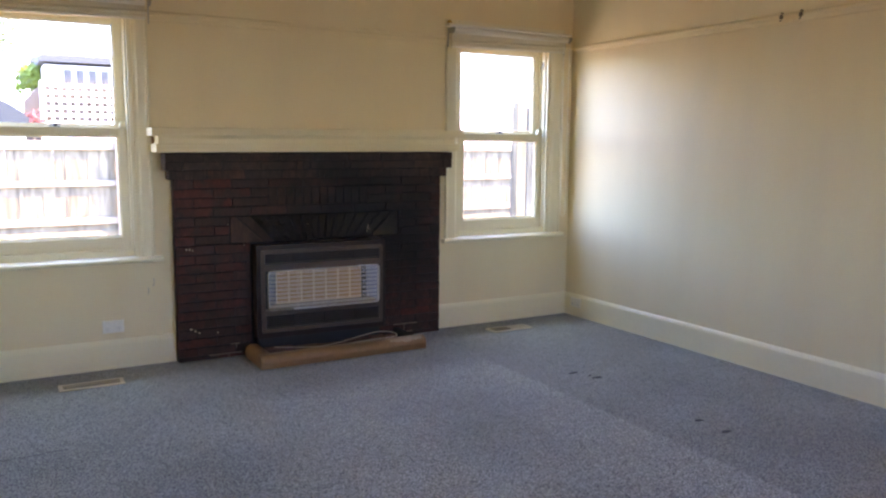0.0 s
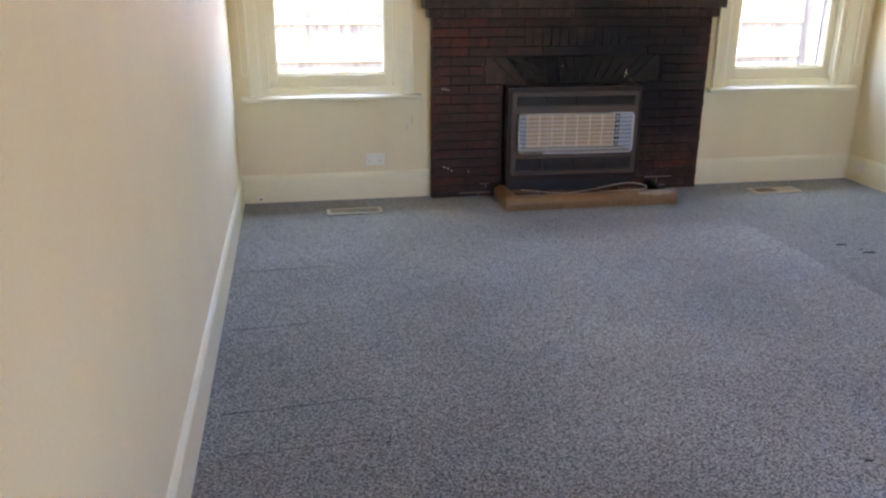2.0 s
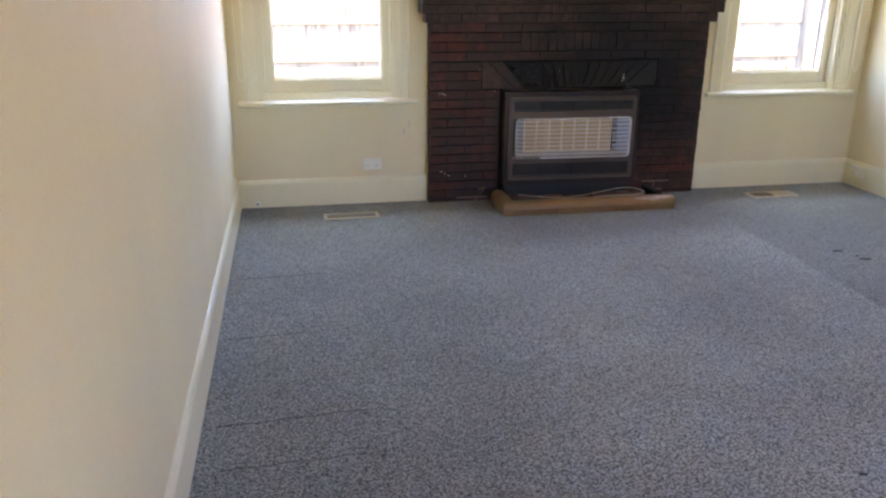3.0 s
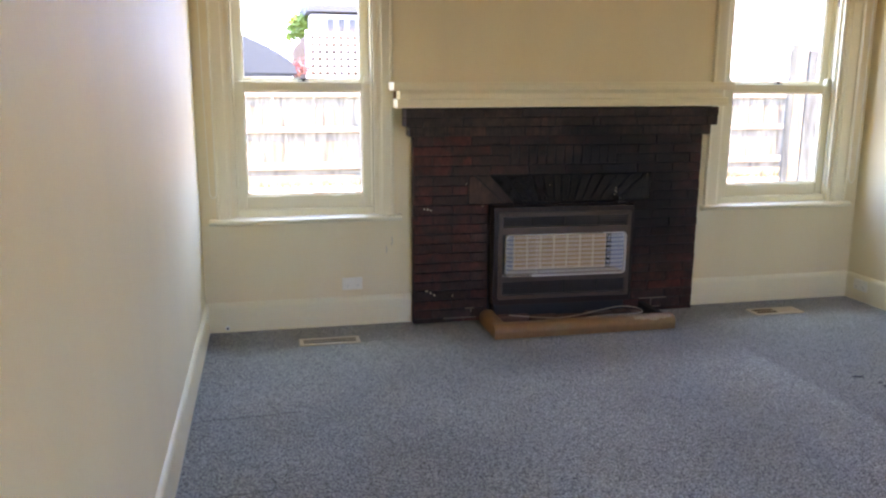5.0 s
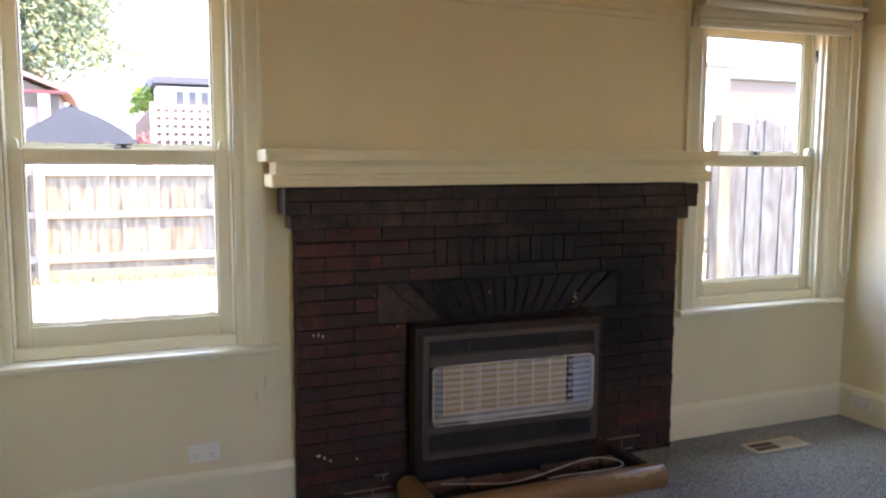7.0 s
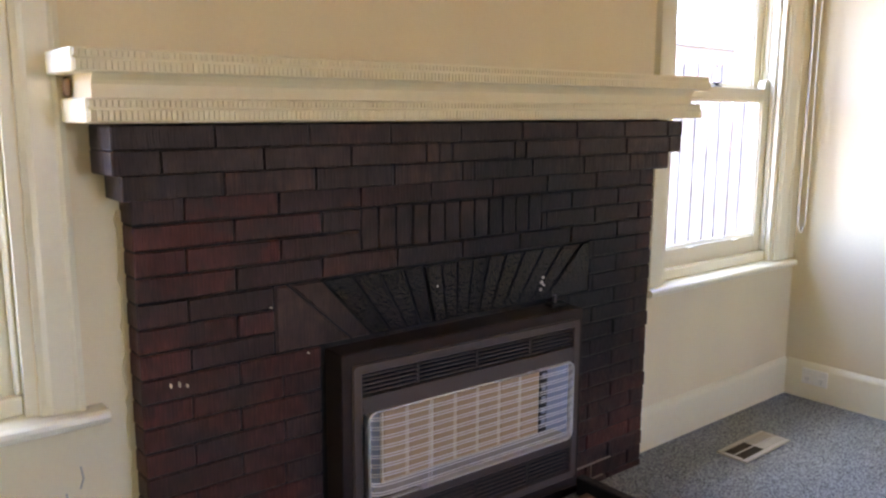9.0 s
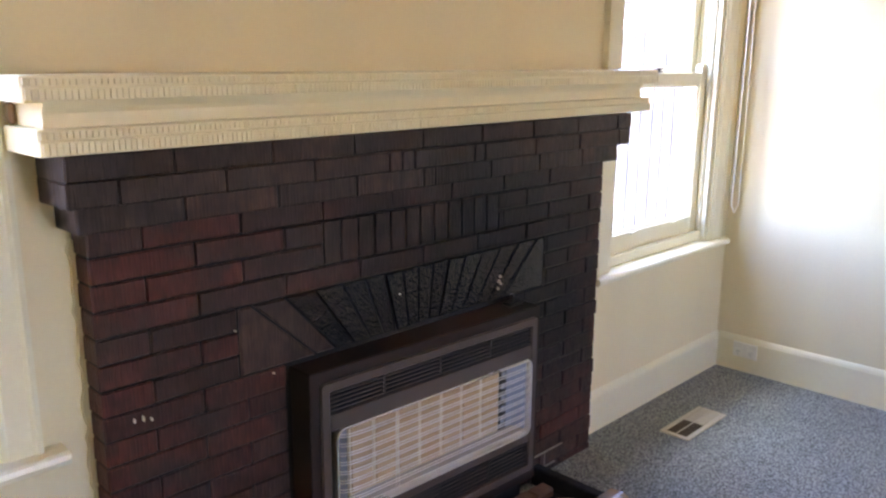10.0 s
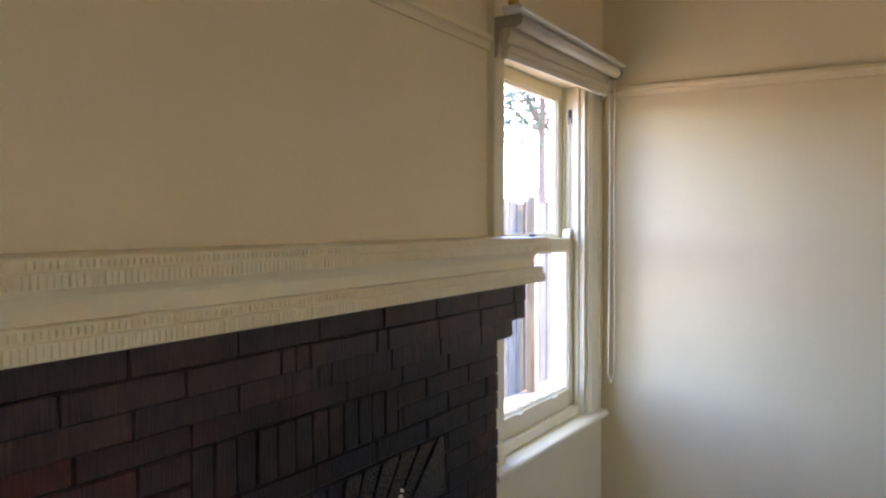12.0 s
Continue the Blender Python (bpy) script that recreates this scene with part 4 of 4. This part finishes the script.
part("gas_tap", bm, M_BLACK_METAL, heater, "small black gas tap")

# ---- hearth kerb ----
hearth = tagged(empty("hearth_kerb", (1.73, 4.38, 0)), "brown timber hearth kerb framing an open dark hearth", "hearth")
hearth.matrix_world = pose(0, 0, 0)
HX0, HX1, HY0 = 1.180, 2.300, 4.212
KH = 0.082


def roll_profile(y0, y1, top):
    pts = [(y1, 0.001), (y0 + 0.004, 0.001)]
    for i in range(9):
        a = math.pi - (math.pi / 2) * i / 8
        pts.append((y0 + 0.046 + 0.046 * math.cos(a), top - 0.046 + 0.046 * math.sin(a)))
    pts.append((y1, top - 0.004))
    return pts


bm = bmesh.new()
prism(bm, roll_profile(HY0, HY0 + 0.085, KH), HX0, HX1, "x")
part("front_kerb", bm, M_TIMBER, hearth, "rounded brown kerb, worn pale at one end")
# pale worn skin near the kerb's east end
bm = bmesh.new()
rows = []
for i in range(15):
    u = i / 14
    lo, hi = 100 + 10 * math.sin(7 * u) + random.uniform(-5, 5), 150 - 16 * abs(2 * u - 1) + random.uniform(-7, 7)
    rows.append([bm.verts.new((HX1 - 0.26 + 0.235 * u, HY0 + 0.046 + 0.0468 * math.cos(radians(lo + (hi - lo) * j / 5)), KH - 0.046 + 0.0468 * math.sin(radians(lo + (hi - lo) * j / 5)))) for j in range(6)])
for a, b in zip(rows, rows[1:]):
    for j in range(5):
        bm.faces.new((a[j], a[j + 1], b[j + 1], b[j]))
part("worn_patch", bm, M_WORN, hearth, "pale worn patch on the kerb", smooth=True)
bm = bmesh.new()
prism(bm, [(p[0] - HY0 + HX0, p[1]) for p in roll_profile(HY0, HY0 + 0.075, KH)], HY0 + 0.0855, FP_Y - 0.042, "y")
part("side_kerb", bm, M_TIMBER, hearth)
part("side_kerb", box(HX1 - 0.062, HX1 - 0.024, HY0 + 0.0855, FP_Y - 0.012, 0.001, 0.070, 0.004), M_HEARTH_DARK, hearth, "dark side board")
# near-black sheet paints the unlit hollow inside the kerb
part("hearth_hollow_dark", box(HX0 + 0.076, HX1 - 0.063, HY0 + 0.086, 4.534, 0.002, 0.012), M_HEARTH_DARK, hearth, "black sheet standing in for the hearth's dark hollow")
x = 1.275
while x < 2.20:
    w = random.uniform(0.10, 0.22)
    e = min(x + w, 2.225)
    bm = box(x, e - 0.008, 4.474 + random.uniform(-0.015, 0.015), 4.525, 0.012, 0.046 + random.uniform(-0.012, 0.012), 0.008, 1)
    for v in bm.verts:
        v.co += 0.006 * noise.noise_vector(v.co * 23)
    part("broken_brick", bm, M_ROUGH_BRICK, hearth, "rough broken red brick edge")
    x = e

cable_pts = []
ctrl = [(1.33, 4.435, 0.075), (1.47, 4.420, 0.060), (1.62, 4.380, 0.058), (1.78, 4.375, 0.075), (1.92, 4.385, 0.095), (2.02, 4.365, 0.112), (2.10, 4.330, 0.108), (2.125, 4.300, 0.094), (2.085, 4.285, 0.088), (1.98, 4.300, 0.082), (1.86, 4.335, 0.070), (1.78, 4.36, 0.055)]
for i in range(len(ctrl) - 1):
    p0, p1, p2, p3 = (Vector(ctrl[min(max(i + d, 0), len(ctrl) - 1)]) for d in (-1, 0, 1, 2))
    for s in range(6):
        u = s / 6
        cable_pts.append(0.5 * (2 * p1 + (p2 - p0) * u + (2 * p0 - 5 * p1 + 4 * p2 - p3) * u * u + (3 * p1 - p0 - 3 * p2 + p3) * u ** 3))
thing("power_cable", tube(cable_pts, 0.0028, 8), M_CABLE, "loose white cable looped inside the open hearth", "cable", smooth=True)


# ---- small fixtures ----
def outlet(at, turn, label):
    """A double power outlet; its back lies on the wall, its face looks along local -y."""
    o = tagged(empty("power_outlet"), label, "power outlet", group="power outlets")
    part("plate", box(-0.060, 0.060, -0.010, 0.0, -0.0375, 0.0375, 0.004, 2), M_PLASTIC, o)
    for s in (-1, 1):
        part("rocker_switch", box(s * 0.014 - 0.006, s * 0.014 + 0.006, -0.0135, -0.0095, 0.010, 0.026, 0.0015), M_PLASTIC, o)
        face = part("socket", box(s * 0.032 - 0.018, s * 0.032 + 0.018, -0.0115, -0.0095, -0.028, 0.006, 0.001), M_PLASTIC, o)
        for dx, tilt in ((-0.006, 30), (0.006, -30)):
            slot = part("slot", box(-0.0008, 0.0008, -0.0122, -0.0114, -0.004, 0.004), M_SLOT, face)
            slot.matrix_local = pose(s * 0.032 + dx, 0, -0.008, 0, tilt, 0)
        part("slot", box(s * 0.032 - 0.0008, s * 0.032 + 0.0008, -0.0122, -0.0114, -0.024, -0.016), M_SLOT, face)
    o.matrix_world = pose(*at, 0, 0, turn)
    return o


outlet((0.424, NORTH, 0.256), 0, "white double power outlet on the wall above the skirting")
outlet((EAST - 0.016, 4.522, 0.112), -90, "white double power outlet set on the skirting board")


def register(x0, x1, y0, y1, label, split):
    v = tagged(empty("floor_register", ((x0 + x1) / 2, (y0 + y1) / 2, 0)), label, "floor vent", group="floor vents")
    v.matrix_world = pose(0, 0, 0)
    b = 0.022
    bm = bmesh.new()
    for q in ((x0, x1, y0, y0 + b), (x0, x1, y1 - b, y1), (x0, x0 + b, y0 + b, y1 - b), (x1 - b, x1, y0 + b, y1 - b)):
        add_box(bm, *q, 0.001, 0.009, 0.003)
    part("frame", bm, M_VENT, v)
    part("duct", box(x0 + b, x1 - b, y0 + b, y1 - b, 0.0005, 0.002), M_SLOT, v, "dark duct below the slats")
    n_s = 24
    for i in range(n_s):
        x = x0 + b + (x1 - x0 - 2 * b) * (i + 0.5) / n_s
        sl = part("slat", box(-0.0022, 0.0022, y0 + b, y1 - b, -0.003, 0.003), M_VENT if split and i >= n_s // 2 else M_VENT_SLAT, v)
        sl.matrix_local = pose(x, 0, 0.0055, 0, 55 if split and i >= n_s // 2 else 25, 0)
    part("centre_bar", box(x0 + b, x1 - b, (y0 + y1) / 2 - 0.002, (y0 + y1) / 2 + 0.002, 0.004, 0.009), M_VENT, v)
    return v


register(0.093, 0.430, 4.318, 4.432, "beige metal floor register with brown slats", False)
register(2.942, 3.280, 4.348, 4.478, "beige metal floor register, half its slats closed", True)

bm = bmesh.new()
add_cylinder(bm, 0.015, 0.008, pose(-0.305, NORTH - 0.020, 0.026, 90, 0, 0), 18)
gr = thing("cable_grommet", bm, M_PLASTIC, "small round white cable plug on the skirting board", "cable plug")
bm = bmesh.new()
add_cylinder(bm, 0.006, 0.004, pose(-0.305, NORTH - 0.0255, 0.026, 90, 0, 0), 12)
part("hole", bm, M_SLOT, gr, "dark hole")

for y in (2.776, 2.649):
    bm = tube([(EAST - 0.012, y, 2.108), (EAST - 0.028, y, 2.112), (EAST - 0.032, y, 2.098), (EAST - 0.028, y, 2.080), (EAST - 0.030, y, 2.068), (EAST - 0.040, y, 2.066)], 0.004, 6)
    add_box(bm, EAST - 0.034, EAST - 0.024, y - 0.010, y + 0.010, 2.078, 2.100, 0.002)
    thing("picture_hook", bm, M_VENT_SLAT, "small brown metal hook over the picture rail", "picture hook", group="picture hooks")

# cracked plaster beside the fireplace and carpet marks
for pts in ([(0.630, 0.475), (0.634, 0.455), (0.631, 0.435)], [(0.664, 0.530), (0.668, 0.500), (0.660, 0.478)]):
    bm = tube([(p[0], NORTH - 0.0005, p[1]) for p in pts], 0.0022, 5)
    thing("plaster_crack", bm, M_CRACK, "short crack in the painted plaster wall", "plaster crack", kind="structure")
for x, y, r in ((2.80, 3.29, 0.030), (2.87, 3.15, 0.036), (2.82, 2.34, 0.030), (2.815, 2.17, 0.030), (2.85, 3.20, 0.018), (-0.32, 2.055, 0.012), (0.13, 2.06, 0.009), (0.16, 1.80, 0.010), (1.02, 2.60, 0.010), (1.55, 1.45, 0.016)):
    bm = bmesh.new()
    pts = [(x + 1.4 * r * math.cos(a) * random.uniform(0.4, 1.0), y + 0.6 * r * math.sin(a) * random.uniform(0.4, 1.0)) for a in (2 * math.pi * i / 11 for i in range(11))]
    prism(bm, pts, 0.0002, 0.0015, "z")
    thing("carpet_stain", bm, M_STAIN, "small dark stain on the grey carpet", "stain", kind="structure")
for sx, sy, length, lean, width in ((-0.36, 2.05, 0.50, 0.03, 0.004), (-0.37, 2.72, 0.34, 0.02, 0.0022), (-0.36, 3.40, 0.42, 0.02, 0.0024), (-0.33, 1.80, 0.46, 0.02, 0.0022)):
    bm = bmesh.new()
    seam = [(sx + length * i / 10, sy + lean * i / 10 + 0.004 * math.sin(i * 1.7)) for i in range(11)]
    prism(bm, seam + [(p[0], p[1] + width) for p in reversed(seam)], 0.0002, 0.0012, "z")
    thing("carpet_seam", bm, M_STAIN, "thin dark seam across the carpet", "carpet seam", kind="structure")

# ---- outside ----
GROUND = -0.26
bm = bmesh.new()
bmesh.ops.create_grid(bm, x_segments=2, y_segments=2, size=400, matrix=pose(0, 300, GROUND))
thing("ground", bm, M_GROUND, "pale sunlit concrete yard", "ground", "structure")


def paling_fence(name, label, x0, x1, y, z_top, pitch, mat, rails, rail_mat, group_posts):
    f = tagged(empty(name, ((x0 + x1) / 2, y, GROUND)), label, "fence")
    f.matrix_world = pose(0, 0, 0)
    meshes = []
    for i in range(4):
        w = pitch * (1.03, 1.05, 1.02, 1.06)[i]
        h = z_top - GROUND - 0.02 * (i % 3)
        meshes.append(finish("paling", box(-w / 2, w / 2, -0.009, 0.009, 0.0, h, 0.003), mat))
    x, i = x0, 0
    while x < x1:
        ob = new("paling", random.choice(meshes))
        ob.parent = f
        ob.matrix_local = pose(x + pitch / 2, y + 0.008 * (i % 2), GROUND, 0, random.uniform(-0.5, 0.5), 0)
        x += pitch
        i += 1
    for z, half in rails:
        part("rail", box(x0, x1, y - 0.058, y - 0.012, z - half, z + half, 0.004), rail_mat, f)
    for px in group_posts:
        part("post", box(px - 0.06, px + 0.06, y - 0.15, y - 0.059, GROUND, z_top + 0.03, 0.006), rail_mat, f)
    return f


paling_fence("paling_fence", "weathered brown timber paling fence with three rails", -7.0, 12.0, 13.6, 1.32, 0.165, M_PALING, ((1.275, 0.068), (0.67, 0.045), (0.065, 0.055)), M_RAIL, (-3.2, -0.76, 1.72, 4.2, 9.9))
for ob in bpy.data.objects:
    if ob.name == "paling_fence":
        part("plinth_board", box(-7.0, 12.0, 13.55, 13.587, GROUND, -0.10, 0.004), M_PLINTH, ob, "ochre plinth board at the foot")
paling_fence("side_fence", "grey weathered close-boarded side fence", 4.90, 12.0, 7.0, 1.78, 0.100, M_GREY_PALING, (), M_PALING, (4.93, 8.1))

# ragged grass along the fence foot
verts, faces = [], []
for i in range(900):
    x, y = random.uniform(-6, 11), 13.5 - abs(random.gauss(0, 0.22))
    h, w, a = random.uniform(0.04, 0.16), random.uniform(0.01, 0.03), random.uniform(0, 3.14)
    b = len(verts)
    verts += [(x - w * math.cos(a), y - w * math.sin(a), GROUND), (x + w * math.cos(a), y + w * math.sin(a), GROUND), (x + random.uniform(-0.05, 0.05), y + random.uniform(-0.05, 0.05), GROUND + h)]
    faces.append((b, b + 1, b + 2))
me = bpy.data.meshes.new("grass")
me.from_pydata(verts, [], faces)
me.materials.append(M_GRASS)
tagged(new("grass", me), "dry yellow-green grass along the fence foot", "grass", kind="stuff")


def neighbour_house(x0, x1, y0, y1, wall_top, ridge, label, windows):
    h = tagged(empty("neighbour_house", ((x0 + x1) / 2, (y0 + y1) / 2, GROUND)), label, "house")
    h.matrix_world = pose(0, 0, 0)
    part("wall", box(x0, x1, y0, y1, GROUND, wall_top), M_HOUSE, h)
    z = 0.3
    while z < wall_top - 0.1:
        part("weatherboard", box(x0, x1, y0 - 0.022, y0 - 0.001, z, z + 0.17, 0.004), M_HOUSE, h)
        z += 0.185
    bm = bmesh.new()
    ym = (y0 + y1) / 2
    prism(bm, [(y0 - 0.15, wall_top + 0.05), (y0 - 0.15, wall_top + 0.17), (ym, ridge), (y1 + 0.5, wall_top + 0.17), (y1 + 0.5, wall_top + 0.05)], x0 - 0.1, x1 + 0.1, "x")
    part("roof", bm, M_ROOF, h, "grey metal gabled roof")
    part("fascia", box(x0 - 0.1, x1 + 0.1, y0 - 0.18, y0 - 0.151, wall_top + 0.06, wall_top + 0.22), M_ROOF, h, "grey metal fascia gutter")
    for a, b, c0, c1 in windows:
        fr = part("window", box(a, b, y0 - 0.05, y0 - 0.023, c0, c1, 0.004), M_HOUSE, h)
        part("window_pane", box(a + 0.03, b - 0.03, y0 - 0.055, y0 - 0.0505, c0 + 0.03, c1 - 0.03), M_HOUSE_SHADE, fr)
    return h


# narrow grey panes stand in for the wall's darker upright boards
house = neighbour_house(1.15, 9.0, 20.6, 27.0, 3.10, 3.55, "white weatherboard house with a low grey roof beyond the fence", [(1.52 + 0.27 * i, 1.75 + 0.27 * i, 2.30, 3.03) for i in range(7)])
flats = tagged(empty("neighbour_building", (22.0, 28.0, GROUND)), "pale rendered building with a beige brick upper band and teal gutter", "building")
flats.matrix_world = pose(0, 0, 0)
part("wall", box(20.86, 37.0, 25.0, 33.0, GROUND, 3.66), M_HOUSE, flats, "white rendered lower wall")
band = part("wall", box(20.86, 37.0, 25.0, 33.0, 3.66, 4.60), M_BEIGE_BRICK, flats, "beige brick upper wall")
part("gutter", box(21.13, 37.2, 24.86, 24.999, 4.56, 4.70, 0.02), M_TEAL, flats, "teal-green metal gutter")
part("roof", box(21.13, 37.2, 25.0, 33.2, 4.601, 4.76), M_ROOF, flats)
part("parapet", box(30.5, 34.8, 25.02, 26.0, 4.761, 5.08, 0.02), M_HOUSE, flats)
part("parapet_cap", box(30.4, 34.9, 24.96, 26.1, 5.081, 5.15, 0.02), M_ROOF, flats)
part("bay", box(14.5, 20.85, 24.4, 32.0, GROUND, 4.86), M_HOUSE, flats, "white rendered bay")
part("bay_gutter", box(14.3, 21.12, 24.2, 24.399, 4.84, 5.0, 0.02), M_ROOF, flats, "grey metal gutter")
part("bay_roof", box(14.3, 21.12, 24.4, 32.2, 4.861, 5.02), M_ROOF, flats)
for wx in (22.5, 24.6):
    fr = part("window", box(wx, wx + 1.5, 24.96, 24.999, 2.5, 3.45, 0.004), M_HOUSE, flats)
    part("window_pane", box(wx + 0.08, wx + 1.42, 24.95, 24.9595, 2.58, 3.37), M_HOUSE_SHADE, fr)

lattice = tagged(empty("lattice_screen", (1.7, 18.2, GROUND)), "white timber square lattice screen beside the house", "lattice screen")
lattice.matrix_world = pose(0, 0, 0)
for i in range(11):
    x = 0.96 + i * 0.155
    part("slat", box(x - 0.028, x + 0.028, 18.18, 18.192, 0.2, 2.52, 0.002), M_HOUSE, lattice)
for i in range(15):
    z = 0.34 + i * 0.1535
    part("slat", box(0.92, 2.55, 18.193, 18.205, z - 0.032, z + 0.032, 0.002), M_HOUSE, lattice)
# grey sheet added so that the lattice gaps look shaded
part("backing", box(0.98, 2.52, 18.30, 18.32, 0.0, 2.50), M_HOUSE_SHADE, lattice, "grey sheet added behind the lattice to shade its gaps")
for x in (0.93, 2.57):
    part("post", box(x - 0.045, x + 0.045, 18.15, 18.24, GROUND, 2.56, 0.004), M_HOUSE, lattice)
bm = bmesh.new()
prism(bm, [(0.60, GROUND), (0.98, GROUND), (0.98, 2.56), (0.60, 2.16)], 18.6, 18.63, "y")
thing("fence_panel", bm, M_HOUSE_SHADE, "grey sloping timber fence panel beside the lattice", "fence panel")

# garden shed with a slate-blue roof
shed = tagged(empty("garden_shed", (-1.0, 17.8, GROUND)), "white garden shed with a slate-blue gabled roof behind the fence", "shed")
shed.matrix_world = pose(0, 0, 0)
bm = bmesh.new()
prof = [(-1.50, 1.56), (0.62, 1.56), (0.62, 1.70), (0.56, 1.82), (0.40, 1.95), (0.0, 2.18), (-0.40, 2.35), (-0.46, 2.37), (-0.54, 2.34), (-1.25, 1.87), (-1.46, 1.72)]
prism(bm, prof, 16.6, 19.0, "y")
bmesh.ops.bevel(bm, geom=[e for e in bm.edges if e.calc_length() > 2.0], offset=0.06, segments=2, affect="EDGES")
part("roof", bm, M_TARP, shed, "slate-blue roof")
part("wall", box(-1.40, 0.50, 16.75, 18.85, GROUND, 1.56), M_HOUSE, shed)


def leafy(name, label, category, x, y, z0, height, radius, count, leaf, mat, trunk_r, zc=None):
    t = tagged(empty(name, (x, y, z0)), label, category)
    t.matrix_world = pose(0, 0, 0)
    zc = z0 + height - radius if zc is None else zc
    bm = bmesh.new()
    add_cylinder(bm, trunk_r, zc - z0 + 0.2, pose(x, y, (z0 + zc + 0.2) / 2), 10, trunk_r * 0.5)
    rnd = random.Random(len(name) + int(x * 10))
    tips = []
    for i in range(9):
        a, el = rnd.uniform(0, 6.28), rnd.uniform(0.1, 1.2)
        tip = Vector((x + radius * 0.8 * math.cos(a) * math.cos(el), y + radius * 0.8 * math.sin(a) * math.cos(el), zc + radius * 0.8 * math.sin(el) - radius * 0.2))
        tips.append(tip)
        base = Vector((x, y, zc - radius * 0.5))
        limb = tube([base, base.lerp(tip, 0.5) + Vector((0, 0, radius * 0.08)), tip], trunk_r * 0.22, 5)
        me = bpy.data.meshes.new("limb")
        limb.to_mesh(me)
        limb.free()
        bm.from_mesh(me)
        bpy.data.meshes.remove(me)
    part("trunk", bm, M_BARK, t, "brown trunk and limbs")
    verts, faces = [], []
    centres = tips + [Vector((x + rnd.uniform(-1, 1) * radius * 0.6, y + rnd.uniform(-1, 1) * radius * 0.6, zc + rnd.uniform(-0.6, 0.9) * radius)) for _ in range(14)]
    for i in range(count):
        c = rnd.choice(centres)
        p = c + Vector((rnd.gauss(0, 1), rnd.gauss(0, 1), rnd.gauss(0, 0.8))) * radius * 0.2
        u = Vector((rnd.gauss(0, 1), rnd.gauss(0, 1), rnd.gauss(0, 1))).normalized()
        v = u.orthogonal().normalized()
        s = leaf * rnd.uniform(0.6, 1.3)
        b = len(verts)
        verts += [tuple(p - u * s), tuple(p + v * s * 0.42), tuple(p + u * s), tuple(p - v * s * 0.42)]
        faces.append((b, b + 1, b + 2, b + 3))
    me = bpy.data.meshes.new("crown")
    me.from_pydata(verts, [], faces)
    me.materials.append(mat)
    ob = new("crown", me)
    ob.parent = t
    return t


leafy("tree", "leafy green garden tree beyond the fence", "tree", -3.1, 42.0, GROUND, 12.0, 4.7, 42000, 0.12, M_LEAF, 0.3, 6.0)
leafy("tree", "tall thin-leaved tree beyond the side fence", "tree", 15.6, 10.0, GROUND, 6.0, 1.5, 2200, 0.10, M_LEAF, 0.12, 4.2)
leafy("shrub", "bright green rounded conifer shrub", "shrub", 0.95, 22.0, GROUND, 3.4, 0.45, 1800, 0.06, M_LEAF_BRIGHT, 0.05, 2.85)
leafy("flowering_shrub", "shrub with red flowers by the lattice", "shrub", 0.70, 17.4, GROUND, 2.0, 0.22, 500, 0.035, M_FLOWER, 0.03, 1.68)
far = tagged(empty("distant_house", (-4.0, 34.0, GROUND)), "terracotta brick house with a pale tiled roof and red fascia", "house")
far.matrix_world = pose(0, 0, 0)
bm = bmesh.new()
prism(bm, [(-7.0, GROUND), (-1.35, GROUND), (-1.35, 3.62), (-4.2, 4.85), (-7.0, 3.62)], 31.0, 38.0, "y")
part("wall", bm, M_BEIGE_BRICK, far)
part("door_panel", box(-2.75, -2.0, 30.95, 30.999, GROUND, 3.2, 0.01), M_TILE, far, "terracotta brick bay")
part("post", box(-1.95, -1.62, 30.6, 30.75, GROUND, 3.6, 0.01), M_HOUSE, far, "white verandah post")
part("fascia", box(-7.2, -1.05, 30.45, 30.55, 3.62, 3.72, 0.01), M_DARK_RED, far, "dark red fascia board")
bm = bmesh.new()
prism(bm, [(-7.3, 3.72), (-4.2, 4.95), (-0.95, 3.62), (-0.95, 3.74), (-4.2, 5.10), (-7.3, 3.84)], 30.56, 38.2, "y")
part("roof", bm, M_TILE, far, "pale terracotta tiled roof")
